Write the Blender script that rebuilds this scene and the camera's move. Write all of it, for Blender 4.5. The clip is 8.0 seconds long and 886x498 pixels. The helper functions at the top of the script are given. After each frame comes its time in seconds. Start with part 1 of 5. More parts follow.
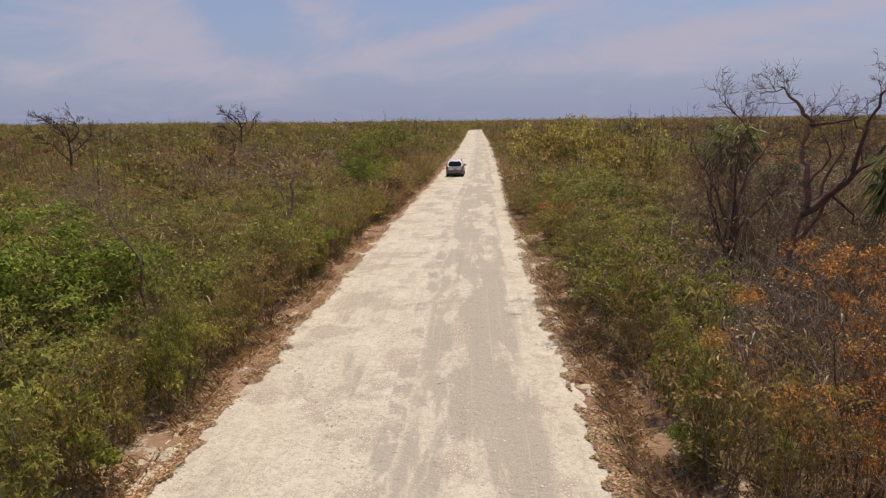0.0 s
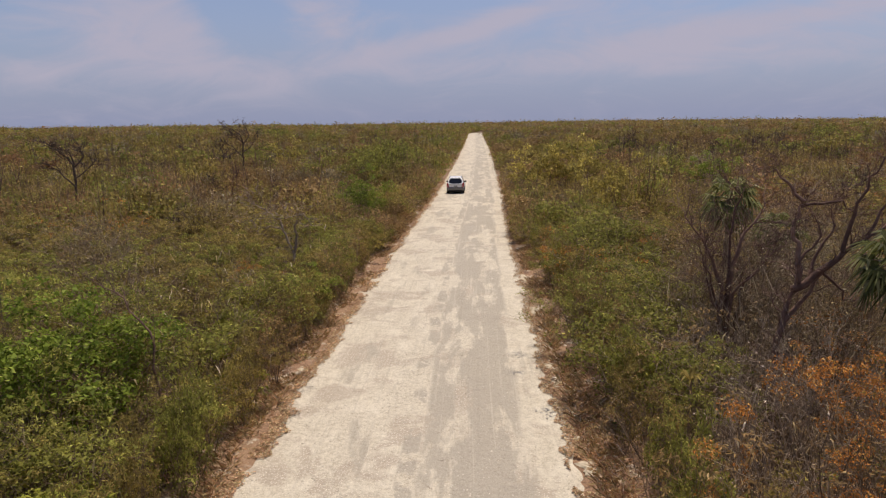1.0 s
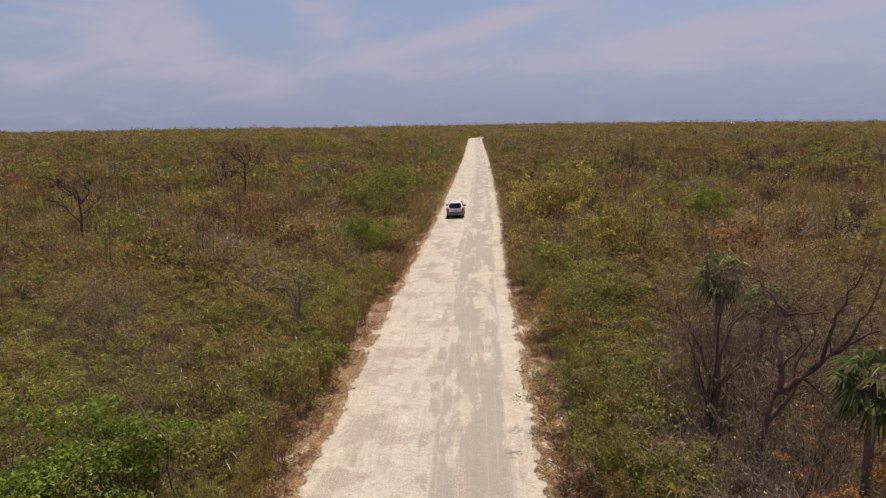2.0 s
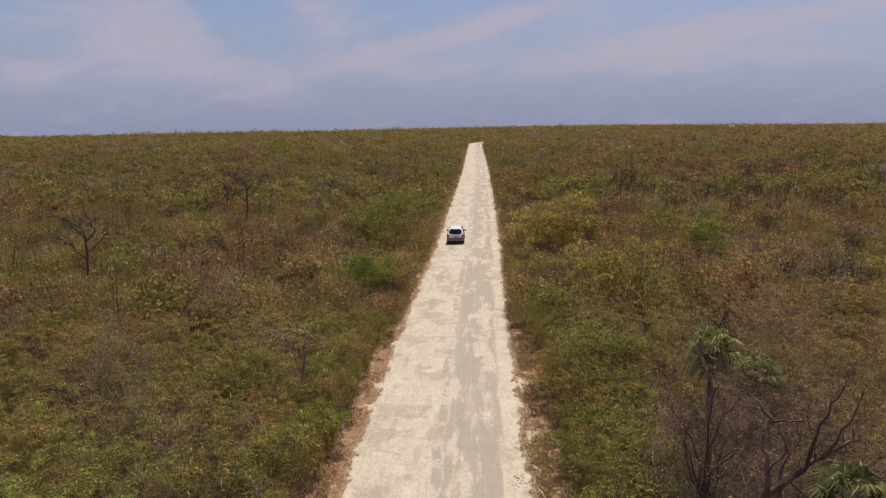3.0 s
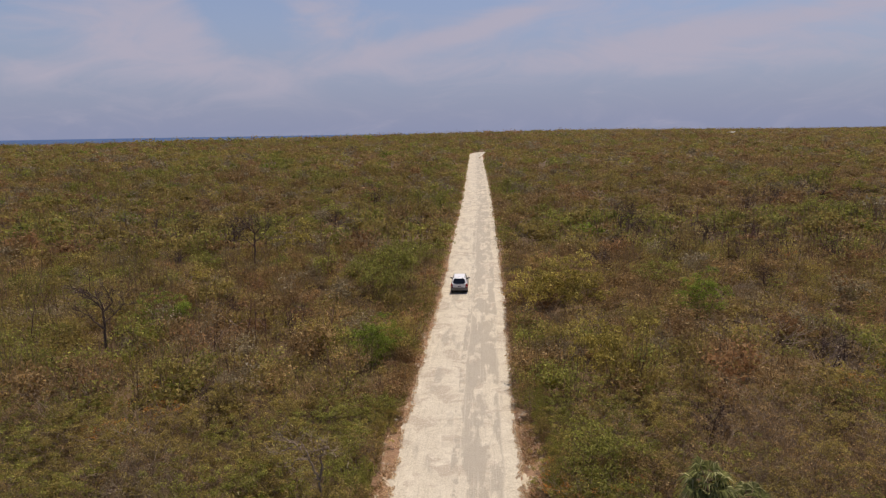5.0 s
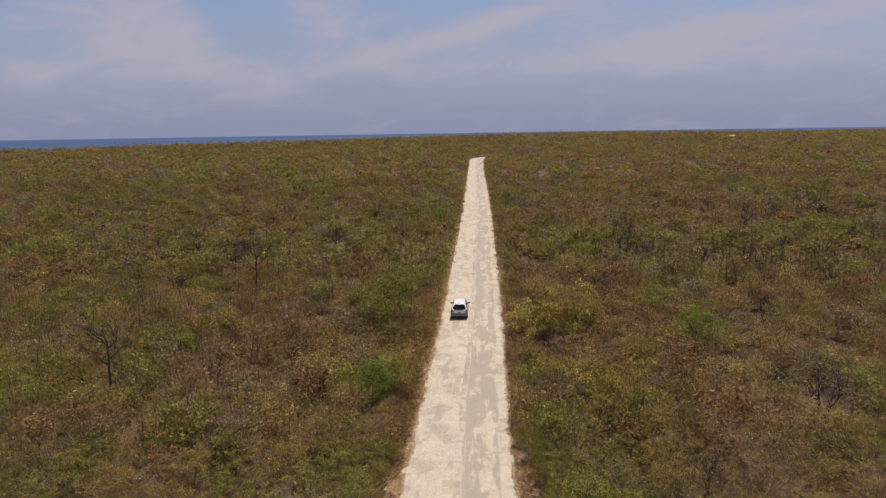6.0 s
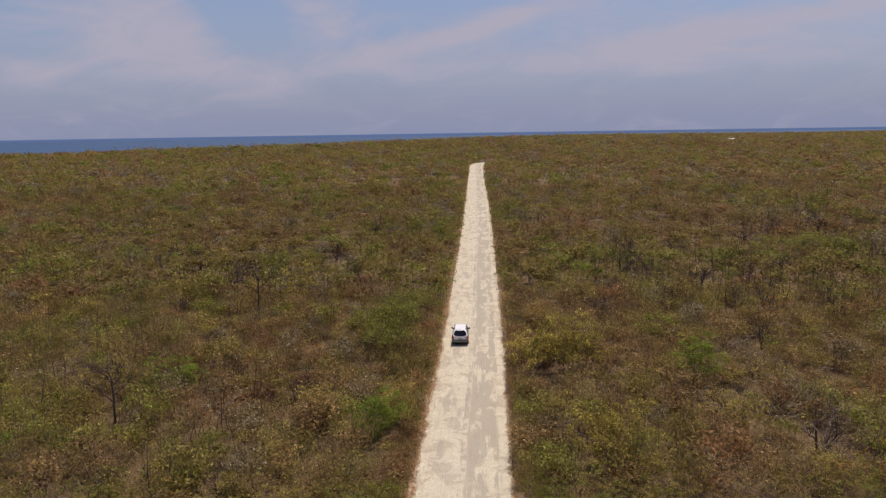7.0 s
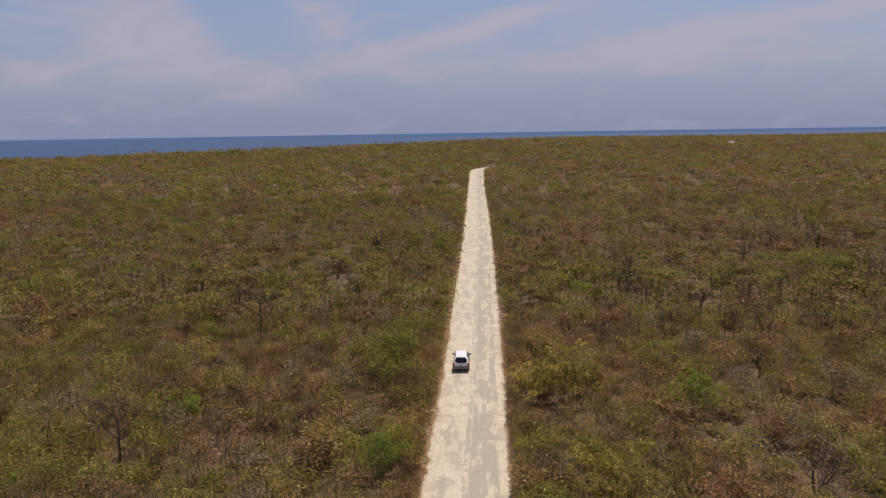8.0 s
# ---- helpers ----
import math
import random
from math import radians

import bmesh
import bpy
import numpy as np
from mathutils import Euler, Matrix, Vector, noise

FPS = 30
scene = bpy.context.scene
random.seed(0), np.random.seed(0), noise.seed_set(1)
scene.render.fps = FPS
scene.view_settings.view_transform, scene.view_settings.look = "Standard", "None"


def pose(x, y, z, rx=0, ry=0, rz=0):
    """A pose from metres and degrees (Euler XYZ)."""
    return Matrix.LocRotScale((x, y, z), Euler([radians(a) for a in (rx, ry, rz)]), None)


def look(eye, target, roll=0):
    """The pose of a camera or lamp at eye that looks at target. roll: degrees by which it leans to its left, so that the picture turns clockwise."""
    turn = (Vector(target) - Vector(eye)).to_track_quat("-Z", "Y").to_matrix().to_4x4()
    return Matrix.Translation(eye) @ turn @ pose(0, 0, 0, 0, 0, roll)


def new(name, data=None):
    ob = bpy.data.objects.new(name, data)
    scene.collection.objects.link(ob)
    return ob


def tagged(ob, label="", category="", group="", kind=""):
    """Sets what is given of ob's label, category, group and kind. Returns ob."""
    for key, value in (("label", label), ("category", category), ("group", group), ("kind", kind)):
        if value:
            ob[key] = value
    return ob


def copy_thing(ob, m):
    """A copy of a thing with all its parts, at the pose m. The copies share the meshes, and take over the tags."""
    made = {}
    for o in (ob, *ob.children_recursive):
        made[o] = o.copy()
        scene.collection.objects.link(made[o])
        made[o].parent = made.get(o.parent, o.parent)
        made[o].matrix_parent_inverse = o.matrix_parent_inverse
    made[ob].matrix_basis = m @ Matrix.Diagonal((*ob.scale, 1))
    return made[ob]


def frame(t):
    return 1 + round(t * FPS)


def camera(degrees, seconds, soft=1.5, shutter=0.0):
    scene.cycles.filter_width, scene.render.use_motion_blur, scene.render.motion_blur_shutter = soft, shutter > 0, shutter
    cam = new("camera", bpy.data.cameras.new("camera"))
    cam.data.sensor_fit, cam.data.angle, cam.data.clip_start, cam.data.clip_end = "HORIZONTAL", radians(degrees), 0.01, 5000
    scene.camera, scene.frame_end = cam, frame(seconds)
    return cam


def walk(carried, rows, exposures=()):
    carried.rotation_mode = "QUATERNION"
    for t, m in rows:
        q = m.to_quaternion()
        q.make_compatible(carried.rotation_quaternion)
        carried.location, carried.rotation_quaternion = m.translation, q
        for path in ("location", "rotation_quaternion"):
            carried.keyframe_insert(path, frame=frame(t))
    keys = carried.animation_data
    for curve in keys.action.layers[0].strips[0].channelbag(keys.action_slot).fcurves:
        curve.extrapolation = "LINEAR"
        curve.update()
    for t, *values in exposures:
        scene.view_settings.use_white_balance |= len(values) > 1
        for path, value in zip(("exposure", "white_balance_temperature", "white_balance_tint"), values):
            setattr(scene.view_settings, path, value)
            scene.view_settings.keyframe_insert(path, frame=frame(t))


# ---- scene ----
# ---- camera and walk ----
cam = camera(72.0, 8.0, soft=1.2)
EYE, PITCH, ROLL = 5.0, -10.87, -0.895
ROWS = [
    (0.0, 0.0, 0.0, 0.0), (0.5, -0.03, -0.02, 0.59), (1.0, -0.03, -0.1, 1.73), (1.5, 0.0, -0.23, 2.98),
    (3.0, 0.02, -0.46, 7.06), (3.5, -0.11, -0.6, 8.37), (4.0, -0.25, -0.72, 9.71), (4.5, -0.34, -0.85, 11.1),
    (6.0, -0.31, -0.95, 15.41), (6.5, -0.3, -0.9, 16.88), (7.0, -0.37, -0.86, 18.33), (7.5, -0.4, -0.8, 19.82),
    (8.0, -0.43, -0.82, 21.4),
]
AIM = Vector((0.0, math.cos(radians(PITCH)), math.sin(radians(PITCH))))
walk(cam, [(t, look((x, y, EYE + z), Vector((x, y, EYE + z)) + AIM, ROLL)) for t, x, y, z in ROWS],
     exposures=[(0.0, 0.08, 6650, 13), (8.0, 0.0, 6650, 13)])

# ---- world, sun ----
SUN_EL, SUN_AZ = radians(69), radians(26)  # azimuth from straight ahead (+y) towards +x
SKY_POWER = 0.085


def node(tree, kind, **values):
    n = tree.nodes.new(kind)
    for key, v in values.items():
        setattr(n, key, v)
    return n


def maths(tree, op, a, b=None, c=None, clamp=False):
    n = tree.nodes.new("ShaderNodeMath")
    n.operation, n.use_clamp = op, clamp
    for i, v in enumerate((a, b, c)):
        if v is None:
            continue
        if isinstance(v, (int, float)):
            n.inputs[i].default_value = v
        else:
            tree.links.new(v, n.inputs[i])
    return n.outputs[0]


def mix(tree, fac, a, b, blend="MIX"):
    n = tree.nodes.new("ShaderNodeMix")
    n.data_type, n.blend_type = "RGBA", blend
    for sock, v in ((n.inputs[0], fac), (n.inputs[6], a), (n.inputs[7], b)):
        if isinstance(v, (int, float)):
            sock.default_value = v
        elif isinstance(v, tuple):
            sock.default_value = (*v, 1.0) if len(v) == 3 else v
        else:
            tree.links.new(v, sock)
    return n.outputs[2]


def ramp(tree, fac, lo, hi):
    n = tree.nodes.new("ShaderNodeMapRange")
    n.interpolation_type = "SMOOTHSTEP"
    tree.links.new(fac, n.inputs[0])
    n.inputs[1].default_value, n.inputs[2].default_value = lo, hi
    return n.outputs[0]


def noise_tex(tree, vec, scale, detail=4.0, rough=0.55, dist=0.0):
    n = tree.nodes.new("ShaderNodeTexNoise")
    n.inputs["Scale"].default_value, n.inputs["Detail"].default_value = scale, detail
    n.inputs["Roughness"].default_value, n.inputs["Distortion"].default_value = rough, dist
    tree.links.new(vec, n.inputs["Vector"])
    return n.outputs["Fac"]


def make_world():
    world = bpy.data.worlds.new("sky")
    scene.world = world
    world.use_nodes = True
    t = world.node_tree
    t.nodes.clear()
    sky = node(t, "ShaderNodeTexSky", sky_type="NISHITA", sun_disc=False, sun_elevation=SUN_EL, sun_rotation=SUN_AZ)
    sky.air_density, sky.dust_density, sky.ozone_density = 1.0, 0.7, 2.0
    co = node(t, "ShaderNodeTexCoord").outputs["Generated"]
    sep = node(t, "ShaderNodeSeparateXYZ")
    t.links.new(co, sep.inputs[0])
    x, y, z = sep.outputs
    up = maths(t, "MAXIMUM", z, 0.0)
    ahead = maths(t, "MAXIMUM", maths(t, "ABSOLUTE", y), 0.05)
    u = maths(t, "DIVIDE", x, ahead)  # sideways slope
    v = maths(t, "DIVIDE", up, ahead)  # upward slope
    flat = node(t, "ShaderNodeCombineXYZ")
    t.links.new(u, flat.inputs[0]), t.links.new(maths(t, "MULTIPLY", v, 2.6), flat.inputs[1])
    wisps = noise_tex(t, flat.outputs[0], 5.0, 8, 0.62, 1.6)
    soft = noise_tex(t, flat.outputs[0], 3.0, 3, 0.5, 0.4)
    wob = maths(t, "MULTIPLY", maths(t, "SUBTRACT", soft, 0.5), 0.07)
    vv = maths(t, "ADD", v, wob)

    def bank(cu, cv, ru, rv, slope, weight):
        """One long cloud bank: centre, half sizes, and how steeply it climbs to the right."""
        du = maths(t, "SUBTRACT", u, cu)
        dv = maths(t, "SUBTRACT", maths(t, "SUBTRACT", vv, cv), maths(t, "MULTIPLY", du, slope))
        a, b = maths(t, "DIVIDE", du, ru), maths(t, "DIVIDE", dv, rv)
        d = maths(t, "ADD", maths(t, "MULTIPLY", a, a), maths(t, "MULTIPLY", b, b))
        return maths(t, "MULTIPLY", maths(t, "POWER", 2.718, maths(t, "MULTIPLY", d, -1.0)), weight)

    total = None
    for args in CLOUDS:
        one = bank(*args)
        total = one if total is None else maths(t, "ADD", total, one)
    total = maths(t, "ADD", total, maths(t, "MULTIPLY", maths(t, "SUBTRACT", wisps, 0.5), 1.5))
    cover = maths(t, "MULTIPLY", ramp(t, total, -0.1, 0.9), 0.85)
    haze = maths(t, "MULTIPLY", maths(t, "SUBTRACT", 1.0, ramp(t, v, -0.02, 0.30)), 0.97)
    col = mix(t, haze, mix(t, 1.0, sky.outputs[0], (1.05, 0.97, 1.02), "MULTIPLY"), HAZE)
    col = mix(t, cover, col, CLOUD)
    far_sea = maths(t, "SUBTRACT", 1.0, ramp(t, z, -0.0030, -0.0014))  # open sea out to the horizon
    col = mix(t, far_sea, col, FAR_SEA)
    bg = node(t, "ShaderNodeBackground")
    bg.inputs[1].default_value = SKY_POWER
    out = node(t, "ShaderNodeOutputWorld")
    t.links.new(col, bg.inputs[0]), t.links.new(bg.outputs[0], out.inputs[0])


# cloud banks: sideways slope, upward slope, half width, half height, climb, weight
CLOUDS = [
    (-0.47, 0.175, 0.16, 0.075, -0.1, 0.7), (-0.67, 0.105, 0.14, 0.018, 0.0, 0.45), (-0.31, 0.178, 0.060, 0.036, -0.25, -1.1), (-0.18, 0.17, 0.07, 0.05, 0.0, 0.5), (-0.38, 0.11, 0.14, 0.03, -0.2, 0.35),
    (0.05, 0.158, 0.17, 0.020, 0.25, 0.75), (0.06, 0.22, 0.2, 0.02, 0.05, -0.35), (0.30, 0.115, 0.42, 0.036, 0.03, 0.5), (0.24, 0.185, 0.12, 0.022, 0.1, 0.4),
    (0.54, 0.165, 0.28, 0.024, 0.19, 0.75), (0.42, 0.225, 0.16, 0.025, 0.1, -0.3), (0.64, 0.10, 0.16, 0.018, 0.05, 0.3), (-0.1, 0.10, 0.2, 0.02, 0.0, 0.25),
]
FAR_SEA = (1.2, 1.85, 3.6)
HAZE, CLOUD = (2.85, 3.3, 4.95), (4.95, 4.75, 5.8)
make_world()

sun_data = bpy.data.lights.new("sun", "SUN")
sun_data.energy, sun_data.angle, sun_data.color = 3.7, radians(0.55), (1.0, 0.92, 0.80)
sun = new("sun", sun_data)
SUN_WAY = Vector((math.sin(SUN_AZ) * math.cos(SUN_EL), math.cos(SUN_AZ) * math.cos(SUN_EL), math.sin(SUN_EL)))
sun.matrix_world = look(SUN_WAY * 100, (0, 0, 0))


# ---- materials ----
def material(name):
    m = bpy.data.materials.new(name)
    m.use_nodes = True
    t = m.node_tree
    b = t.nodes["Principled BSDF"]
    return m, t, b


def position(t):
    return t.nodes.new("ShaderNodeNewGeometry").outputs["Position"]


def bump(t, b, height, strength, distance):
    n = t.nodes.new("ShaderNodeBump")
    n.inputs["Strength"].default_value, n.inputs["Distance"].default_value = strength, distance
    t.links.new(height, n.inputs["Height"])
    t.links.new(n.outputs[0], b.inputs["Normal"])


def plain(name, colour, rough=0.5, metal=0.0, grain=0.0, scale=40.0, coat=0.0):
    m, t, b = material(name)
    co = t.nodes.new("ShaderNodeTexCoord").outputs["Object"]
    n = noise_tex(t, co, scale, 5)
    big = noise_tex(t, co, scale / 12, 3)
    dark = tuple(c * (1 - grain) for c in colour)
    f = maths(t, "ADD", maths(t, "MULTIPLY", n, 0.5), maths(t, "MULTIPLY", big, 0.5))
    t.links.new(mix(t, ramp(t, f, 0.3, 0.7), dark, colour), b.inputs["Base Color"])
    b.inputs["Roughness"].default_value, b.inputs["Metallic"].default_value = rough, metal
    b.inputs["Coat Weight"].default_value = coat
    return m


def foliage(name, a, c, fresh, glow=0.5):
    """Leaves between two colours, here and there a fresher one, each leaf a little different."""
    m, t, b = material(name)
    geo = t.nodes.new("ShaderNodeNewGeometry")
    pos, isl = geo.outputs["Position"], geo.outputs["Random Per Island"]
    patch = noise_tex(t, pos, 0.45, 3, 0.6)
    wide = noise_tex(t, pos, 0.07, 3, 0.55)
    sprig = noise_tex(t, pos, 2.3, 2, 0.6)
    f = maths(t, "ADD", maths(t, "MULTIPLY", patch, 0.45), maths(t, "MULTIPLY", sprig, 0.45))
    f = maths(t, "ADD", f, maths(t, "MULTIPLY", isl, 0.2))
    col = mix(t, ramp(t, f, 0.38, 0.72), a, c)
    few = ramp(t, maths(t, "ADD", isl, maths(t, "MULTIPLY", wide, 0.5)), 1.05, 1.25)
    col = mix(t, few, col, fresh)
    calm = node(t, "ShaderNodeAttribute", attribute_name="calm").outputs["Fac"]  # woods whose leaves differ less
    swing = maths(t, "SUBTRACT", 0.95, maths(t, "MULTIPLY", calm, 0.45))
    each = maths(t, "SUBTRACT", maths(t, "FRACT", maths(t, "MULTIPLY", isl, 7.31)), 0.5)
    val = maths(t, "ADD", 1.0, maths(t, "MULTIPLY", each, swing))
    tone = node(t, "ShaderNodeAttribute", attribute_name="tone").outputs["Fac"]  # lighter and darker plants
    val = maths(t, "MULTIPLY", val, maths(t, "ADD", 1.0, maths(t, "MULTIPLY", tone, 0.55)))
    one = t.nodes.new("ShaderNodeObjectInfo").outputs["Random"]
    val = maths(t, "MULTIPLY", val, maths(t, "ADD", 0.92, maths(t, "MULTIPLY", one, 0.45)))
    grey = t.nodes.new("ShaderNodeCombineColor")
    for i in range(3):
        t.links.new(val, grey.inputs[i])
    col = mix(t, 1.0, col, grey.outputs[0], "MULTIPLY")
    t.links.new(col, b.inputs["Base Color"])
    b.inputs["Roughness"].default_value = 0.6
    b.inputs["Specular IOR Level"].default_value = 0.12
    tr = t.nodes.new("ShaderNodeBsdfTranslucent")
    t.links.new(col, tr.inputs[0])
    ms = t.nodes.new("ShaderNodeMixShader")
    ms.inputs[0].default_value = glow
    t.links.new(b.outputs[0], ms.inputs[1]), t.links.new(tr.outputs[0], ms.inputs[2])
    t.links.new(ms.outputs[0], t.nodes["Material Output"].inputs[0])
    return m


def bark(name, a, c):
    m, t, b = material(name)
    geo = t.nodes.new("ShaderNodeNewGeometry")
    n = noise_tex(t, geo.outputs["Position"], 9.0, 5, 0.65)
    f = maths(t, "ADD", maths(t, "MULTIPLY", n, 0.7), maths(t, "MULTIPLY", geo.outputs["Random Per Island"], 0.4))
    t.links.new(mix(t, ramp(t, f, 0.3, 0.8), a, c), b.inputs["Base Color"])
    b.inputs["Roughness"].default_value = 0.9
    bump(t, b, n, 0.5, 0.02)
    return m


LEAF = {
    "olive": foliage("olive_leaves", (0.222, 0.173, 0.051), (0.367, 0.279, 0.083), (0.412, 0.324, 0.102)),
    "green": foliage("green_leaves", (0.168, 0.172, 0.038), (0.310, 0.290, 0.068), (0.44, 0.405, 0.10)),
    "bright": foliage("bright_green_leaves", (0.136, 0.179, 0.024), (0.234, 0.289, 0.045), (0.337, 0.367, 0.073), 0.45),
    "yellow": foliage("yellow_green_leaves", (0.255, 0.203, 0.052), (0.43, 0.345, 0.085), (0.56, 0.47, 0.15), 0.5),
    "dry": foliage("dry_brown_leaves", (0.211, 0.131, 0.053), (0.370, 0.241, 0.102), (0.472, 0.336, 0.158), 0.45),
    "rust": foliage("rust_orange_leaves", (0.36, 0.140, 0.036), (0.62, 0.270, 0.065), (0.72, 0.44, 0.13), 0.45),
    "palm": foliage("palm_leaves", (0.080, 0.088, 0.026), (0.170, 0.170, 0.053), (0.34, 0.32, 0.15), 0.3),
    "litter": foliage("fallen_leaves", (0.34, 0.190, 0.105), (0.56, 0.345, 0.195), (0.66, 0.49, 0.30), 0.2),
    "brush": foliage("dry_twig_sprays", (0.213, 0.140, 0.065), (0.394, 0.271, 0.130), (0.487, 0.362, 0.195), 0.5),
    "russet": foliage("russet_leaves", (0.211, 0.115, 0.051), (0.380, 0.215, 0.098), (0.483, 0.301, 0.143), 0.47),
    "ash": foliage("grey_brown_twigs", (0.180, 0.139, 0.078), (0.318, 0.261, 0.152), (0.427, 0.361, 0.240), 0.45),
    "lime": foliage("fresh_lime_leaves", (0.20, 0.22, 0.036), (0.35, 0.345, 0.066), (0.47, 0.44, 0.12), 0.5),
    "straw": foliage("straw_leaves", (0.36, 0.27, 0.13), (0.55, 0.43, 0.23), (0.70, 0.59, 0.47), 0.3),
}
WOOD = bark("grey_brown_bark", (0.13, 0.085, 0.052), (0.28, 0.195, 0.118))
BLACKENED = bark("blackened_bark", (0.058, 0.035, 0.026), (0.16, 0.104, 0.073))
DEAD = bark("dark_dead_bark", (0.112, 0.060, 0.044), (0.265, 0.158, 0.115))
PALE_WOOD = bark("pale_dry_twigs", (0.25, 0.18, 0.125), (0.46, 0.355, 0.26))


def ground_material():
    m, t, b = material("leaf_litter_soil")
    p = position(t)
    fine, mid, wide = noise_tex(t, p, 14, 6, 0.7), noise_tex(t, p, 1.6, 5, 0.65), noise_tex(t, p, 0.12, 3)
    col = mix(t, ramp(t, fine, 0.3, 0.7), (0.100, 0.060, 0.031), (0.185, 0.118, 0.060))
    col = mix(t, ramp(t, wide, 0.35, 0.7), col, (0.150, 0.098, 0.048))
    pale = maths(t, "MULTIPLY", ramp(t, mid, 0.74, 0.80), ramp(t, fine, 0.35, 0.5))
    col = mix(t, pale, col, (0.44, 0.35, 0.24))
    t.links.new(col, b.inputs["Base Color"])
    b.inputs["Roughness"].default_value = 0.95
    bump(t, b, maths(t, "ADD", fine, maths(t, "MULTIPLY", mid, 1.5)), 0.9, 0.06)
    return m


def road_material():
    """Packed pale limestone with worn grey bands along the wheel tracks and patches of loose gravel."""
    m, t, b = material("packed_limestone")
    uv = t.nodes.new("ShaderNodeUVMap")
    uv.uv_map = "across"
    sep = t.nodes.new("ShaderNodeSeparateXYZ")
    t.links.new(uv.outputs[0], sep.inputs[0])
    a, l = sep.outputs[0], sep.outputs[1]  # metres across from the middle, metres along
    p = position(t)
    fine, grit = noise_tex(t, p, 34, 5, 0.78), noise_tex(t, p, 9, 5, 0.7)
    lumps = noise_tex(t, p, 1.1, 6, 0.7, 0.4)
    wide = noise_tex(t, p, 0.16, 4, 0.6)
    stretch = t.nodes.new("ShaderNodeCombineXYZ")
    t.links.new(maths(t, "MULTIPLY", a, 2.2), stretch.inputs[0])
    t.links.new(maths(t, "MULTIPLY", l, 0.14), stretch.inputs[1])
    streak = noise_tex(t, stretch.outputs[0], 1.0, 5, 0.65, 0.3)
    drift = maths(t, "MULTIPLY", maths(t, "SUBTRACT", noise_tex(t, p, 0.22, 2), 0.5), 0.7)
    aa = maths(t, "ADD", a, drift)

    def band(lo, hi, edge):
        up = ramp(t, aa, lo - edge, lo + edge)
        down = ramp(t, aa, hi - edge, hi + edge)
        return maths(t, "SUBTRACT", up, down)

    right = maths(t, "MULTIPLY", band(0.15, 2.45, 0.10), 1.0)
    left = maths(t, "MULTIPLY", band(-2.5, -0.4, 0.45), 0.9)
    dither = maths(t, "MULTIPLY", maths(t, "SUBTRACT", maths(t, "ADD", grit, fine), 1.0), 0.22)
    patchy = maths(t, "ADD", maths(t, "ADD", dither, maths(t, "MULTIPLY", lumps, 1.35)), maths(t, "ADD", maths(t, "MULTIPLY", streak, 0.45), maths(t, "MULTIPLY", wide, 0.8)))
    slabs = t.nodes.new("ShaderNodeCombineXYZ")
    t.links.new(maths(t, "MULTIPLY", a, 0.85), slabs.inputs[0]), t.links.new(maths(t, "MULTIPLY", l, 0.20), slabs.inputs[1])
    worn = noise_tex(t, slabs.outputs[0], 1.0, 8, 0.66, 0.25)
    worn = maths(t, "ADD", worn, maths(t, "ADD", maths(t, "MULTIPLY", dither, 0.45), maths(t, "MULTIPLY", maths(t, "SUBTRACT", wide, 0.5), 0.35)))
    grey = maths(t, "MULTIPLY", right, ramp(t, worn, 0.43, 0.50), clamp=True)
    grey = maths(t, "MAXIMUM", grey, maths(t, "MULTIPLY", left, ramp(t, worn, 0.54, 0.63)))
    grey = maths(t, "MAXIMUM", grey, maths(t, "MULTIPLY", band(-0.28, 0.1, 0.05), ramp(t, patchy, 1.28, 1.36)))
    base = mix(t, ramp(t, maths(t, "ADD", maths(t, "MULTIPLY", grit, 0.4), maths(t, "MULTIPLY", fine, 0.6)), 0.38, 0.57), ROAD_PALE[0], ROAD_PALE[1])
    base = mix(t, maths(t, "MULTIPLY", ramp(t, lumps, 0.45, 0.7), 0.6), base, ROAD_PALE[2])
    pebbles = t.nodes.new("ShaderNodeTexVoronoi")
    pebbles.inputs["Scale"].default_value = 22.0
    t.links.new(p, pebbles.inputs["Vector"])
    spot = maths(t, "MULTIPLY", maths(t, "SUBTRACT", 1.0, ramp(t, pebbles.outputs["Distance"], 0.12, 0.3)), ramp(t, lumps, 0.34, 0.54))
    base = mix(t, maths(t, "MULTIPLY", spot, 0.5), base, (0.80, 0.73, 0.61))
    stony = maths(t, "MULTIPLY", ramp(t, noise_tex(t, p, 0.55, 5, 0.65, 0.4), 0.50, 0.60), 0.75)
    chips = mix(t, ramp(t, pebbles.outputs["Distance"], 0.08, 0.42), (0.82, 0.745, 0.62), (0.40, 0.325, 0.245))
    base = mix(t, stony, base, chips)
    dull = mix(t, ramp(t, fine, 0.3, 0.7), ROAD_GREY[0], ROAD_GREY[1])
    col = mix(t, maths(t, "MULTIPLY", grey, 0.9), base, dull)
    ruts = maths(t, "MULTIPLY", ramp(t, maths(t, "ADD", streak, maths(t, "MULTIPLY", dither, 0.4)), 0.57, 0.7), 0.45)
    col = mix(t, ruts, col, ROAD_GREY[0])
    lines = t.nodes.new("ShaderNodeCombineXYZ")
    t.links.new(maths(t, "MULTIPLY", a, 9.0), lines.inputs[0]), t.links.new(maths(t, "MULTIPLY", l, 0.10), lines.inputs[1])
    track = noise_tex(t, lines.outputs[0], 1.0, 3, 0.5, 0.2)
    col = mix(t, maths(t, "MULTIPLY", ramp(t, track, 0.60, 0.68), 0.2), col, ROAD_GREY[0])
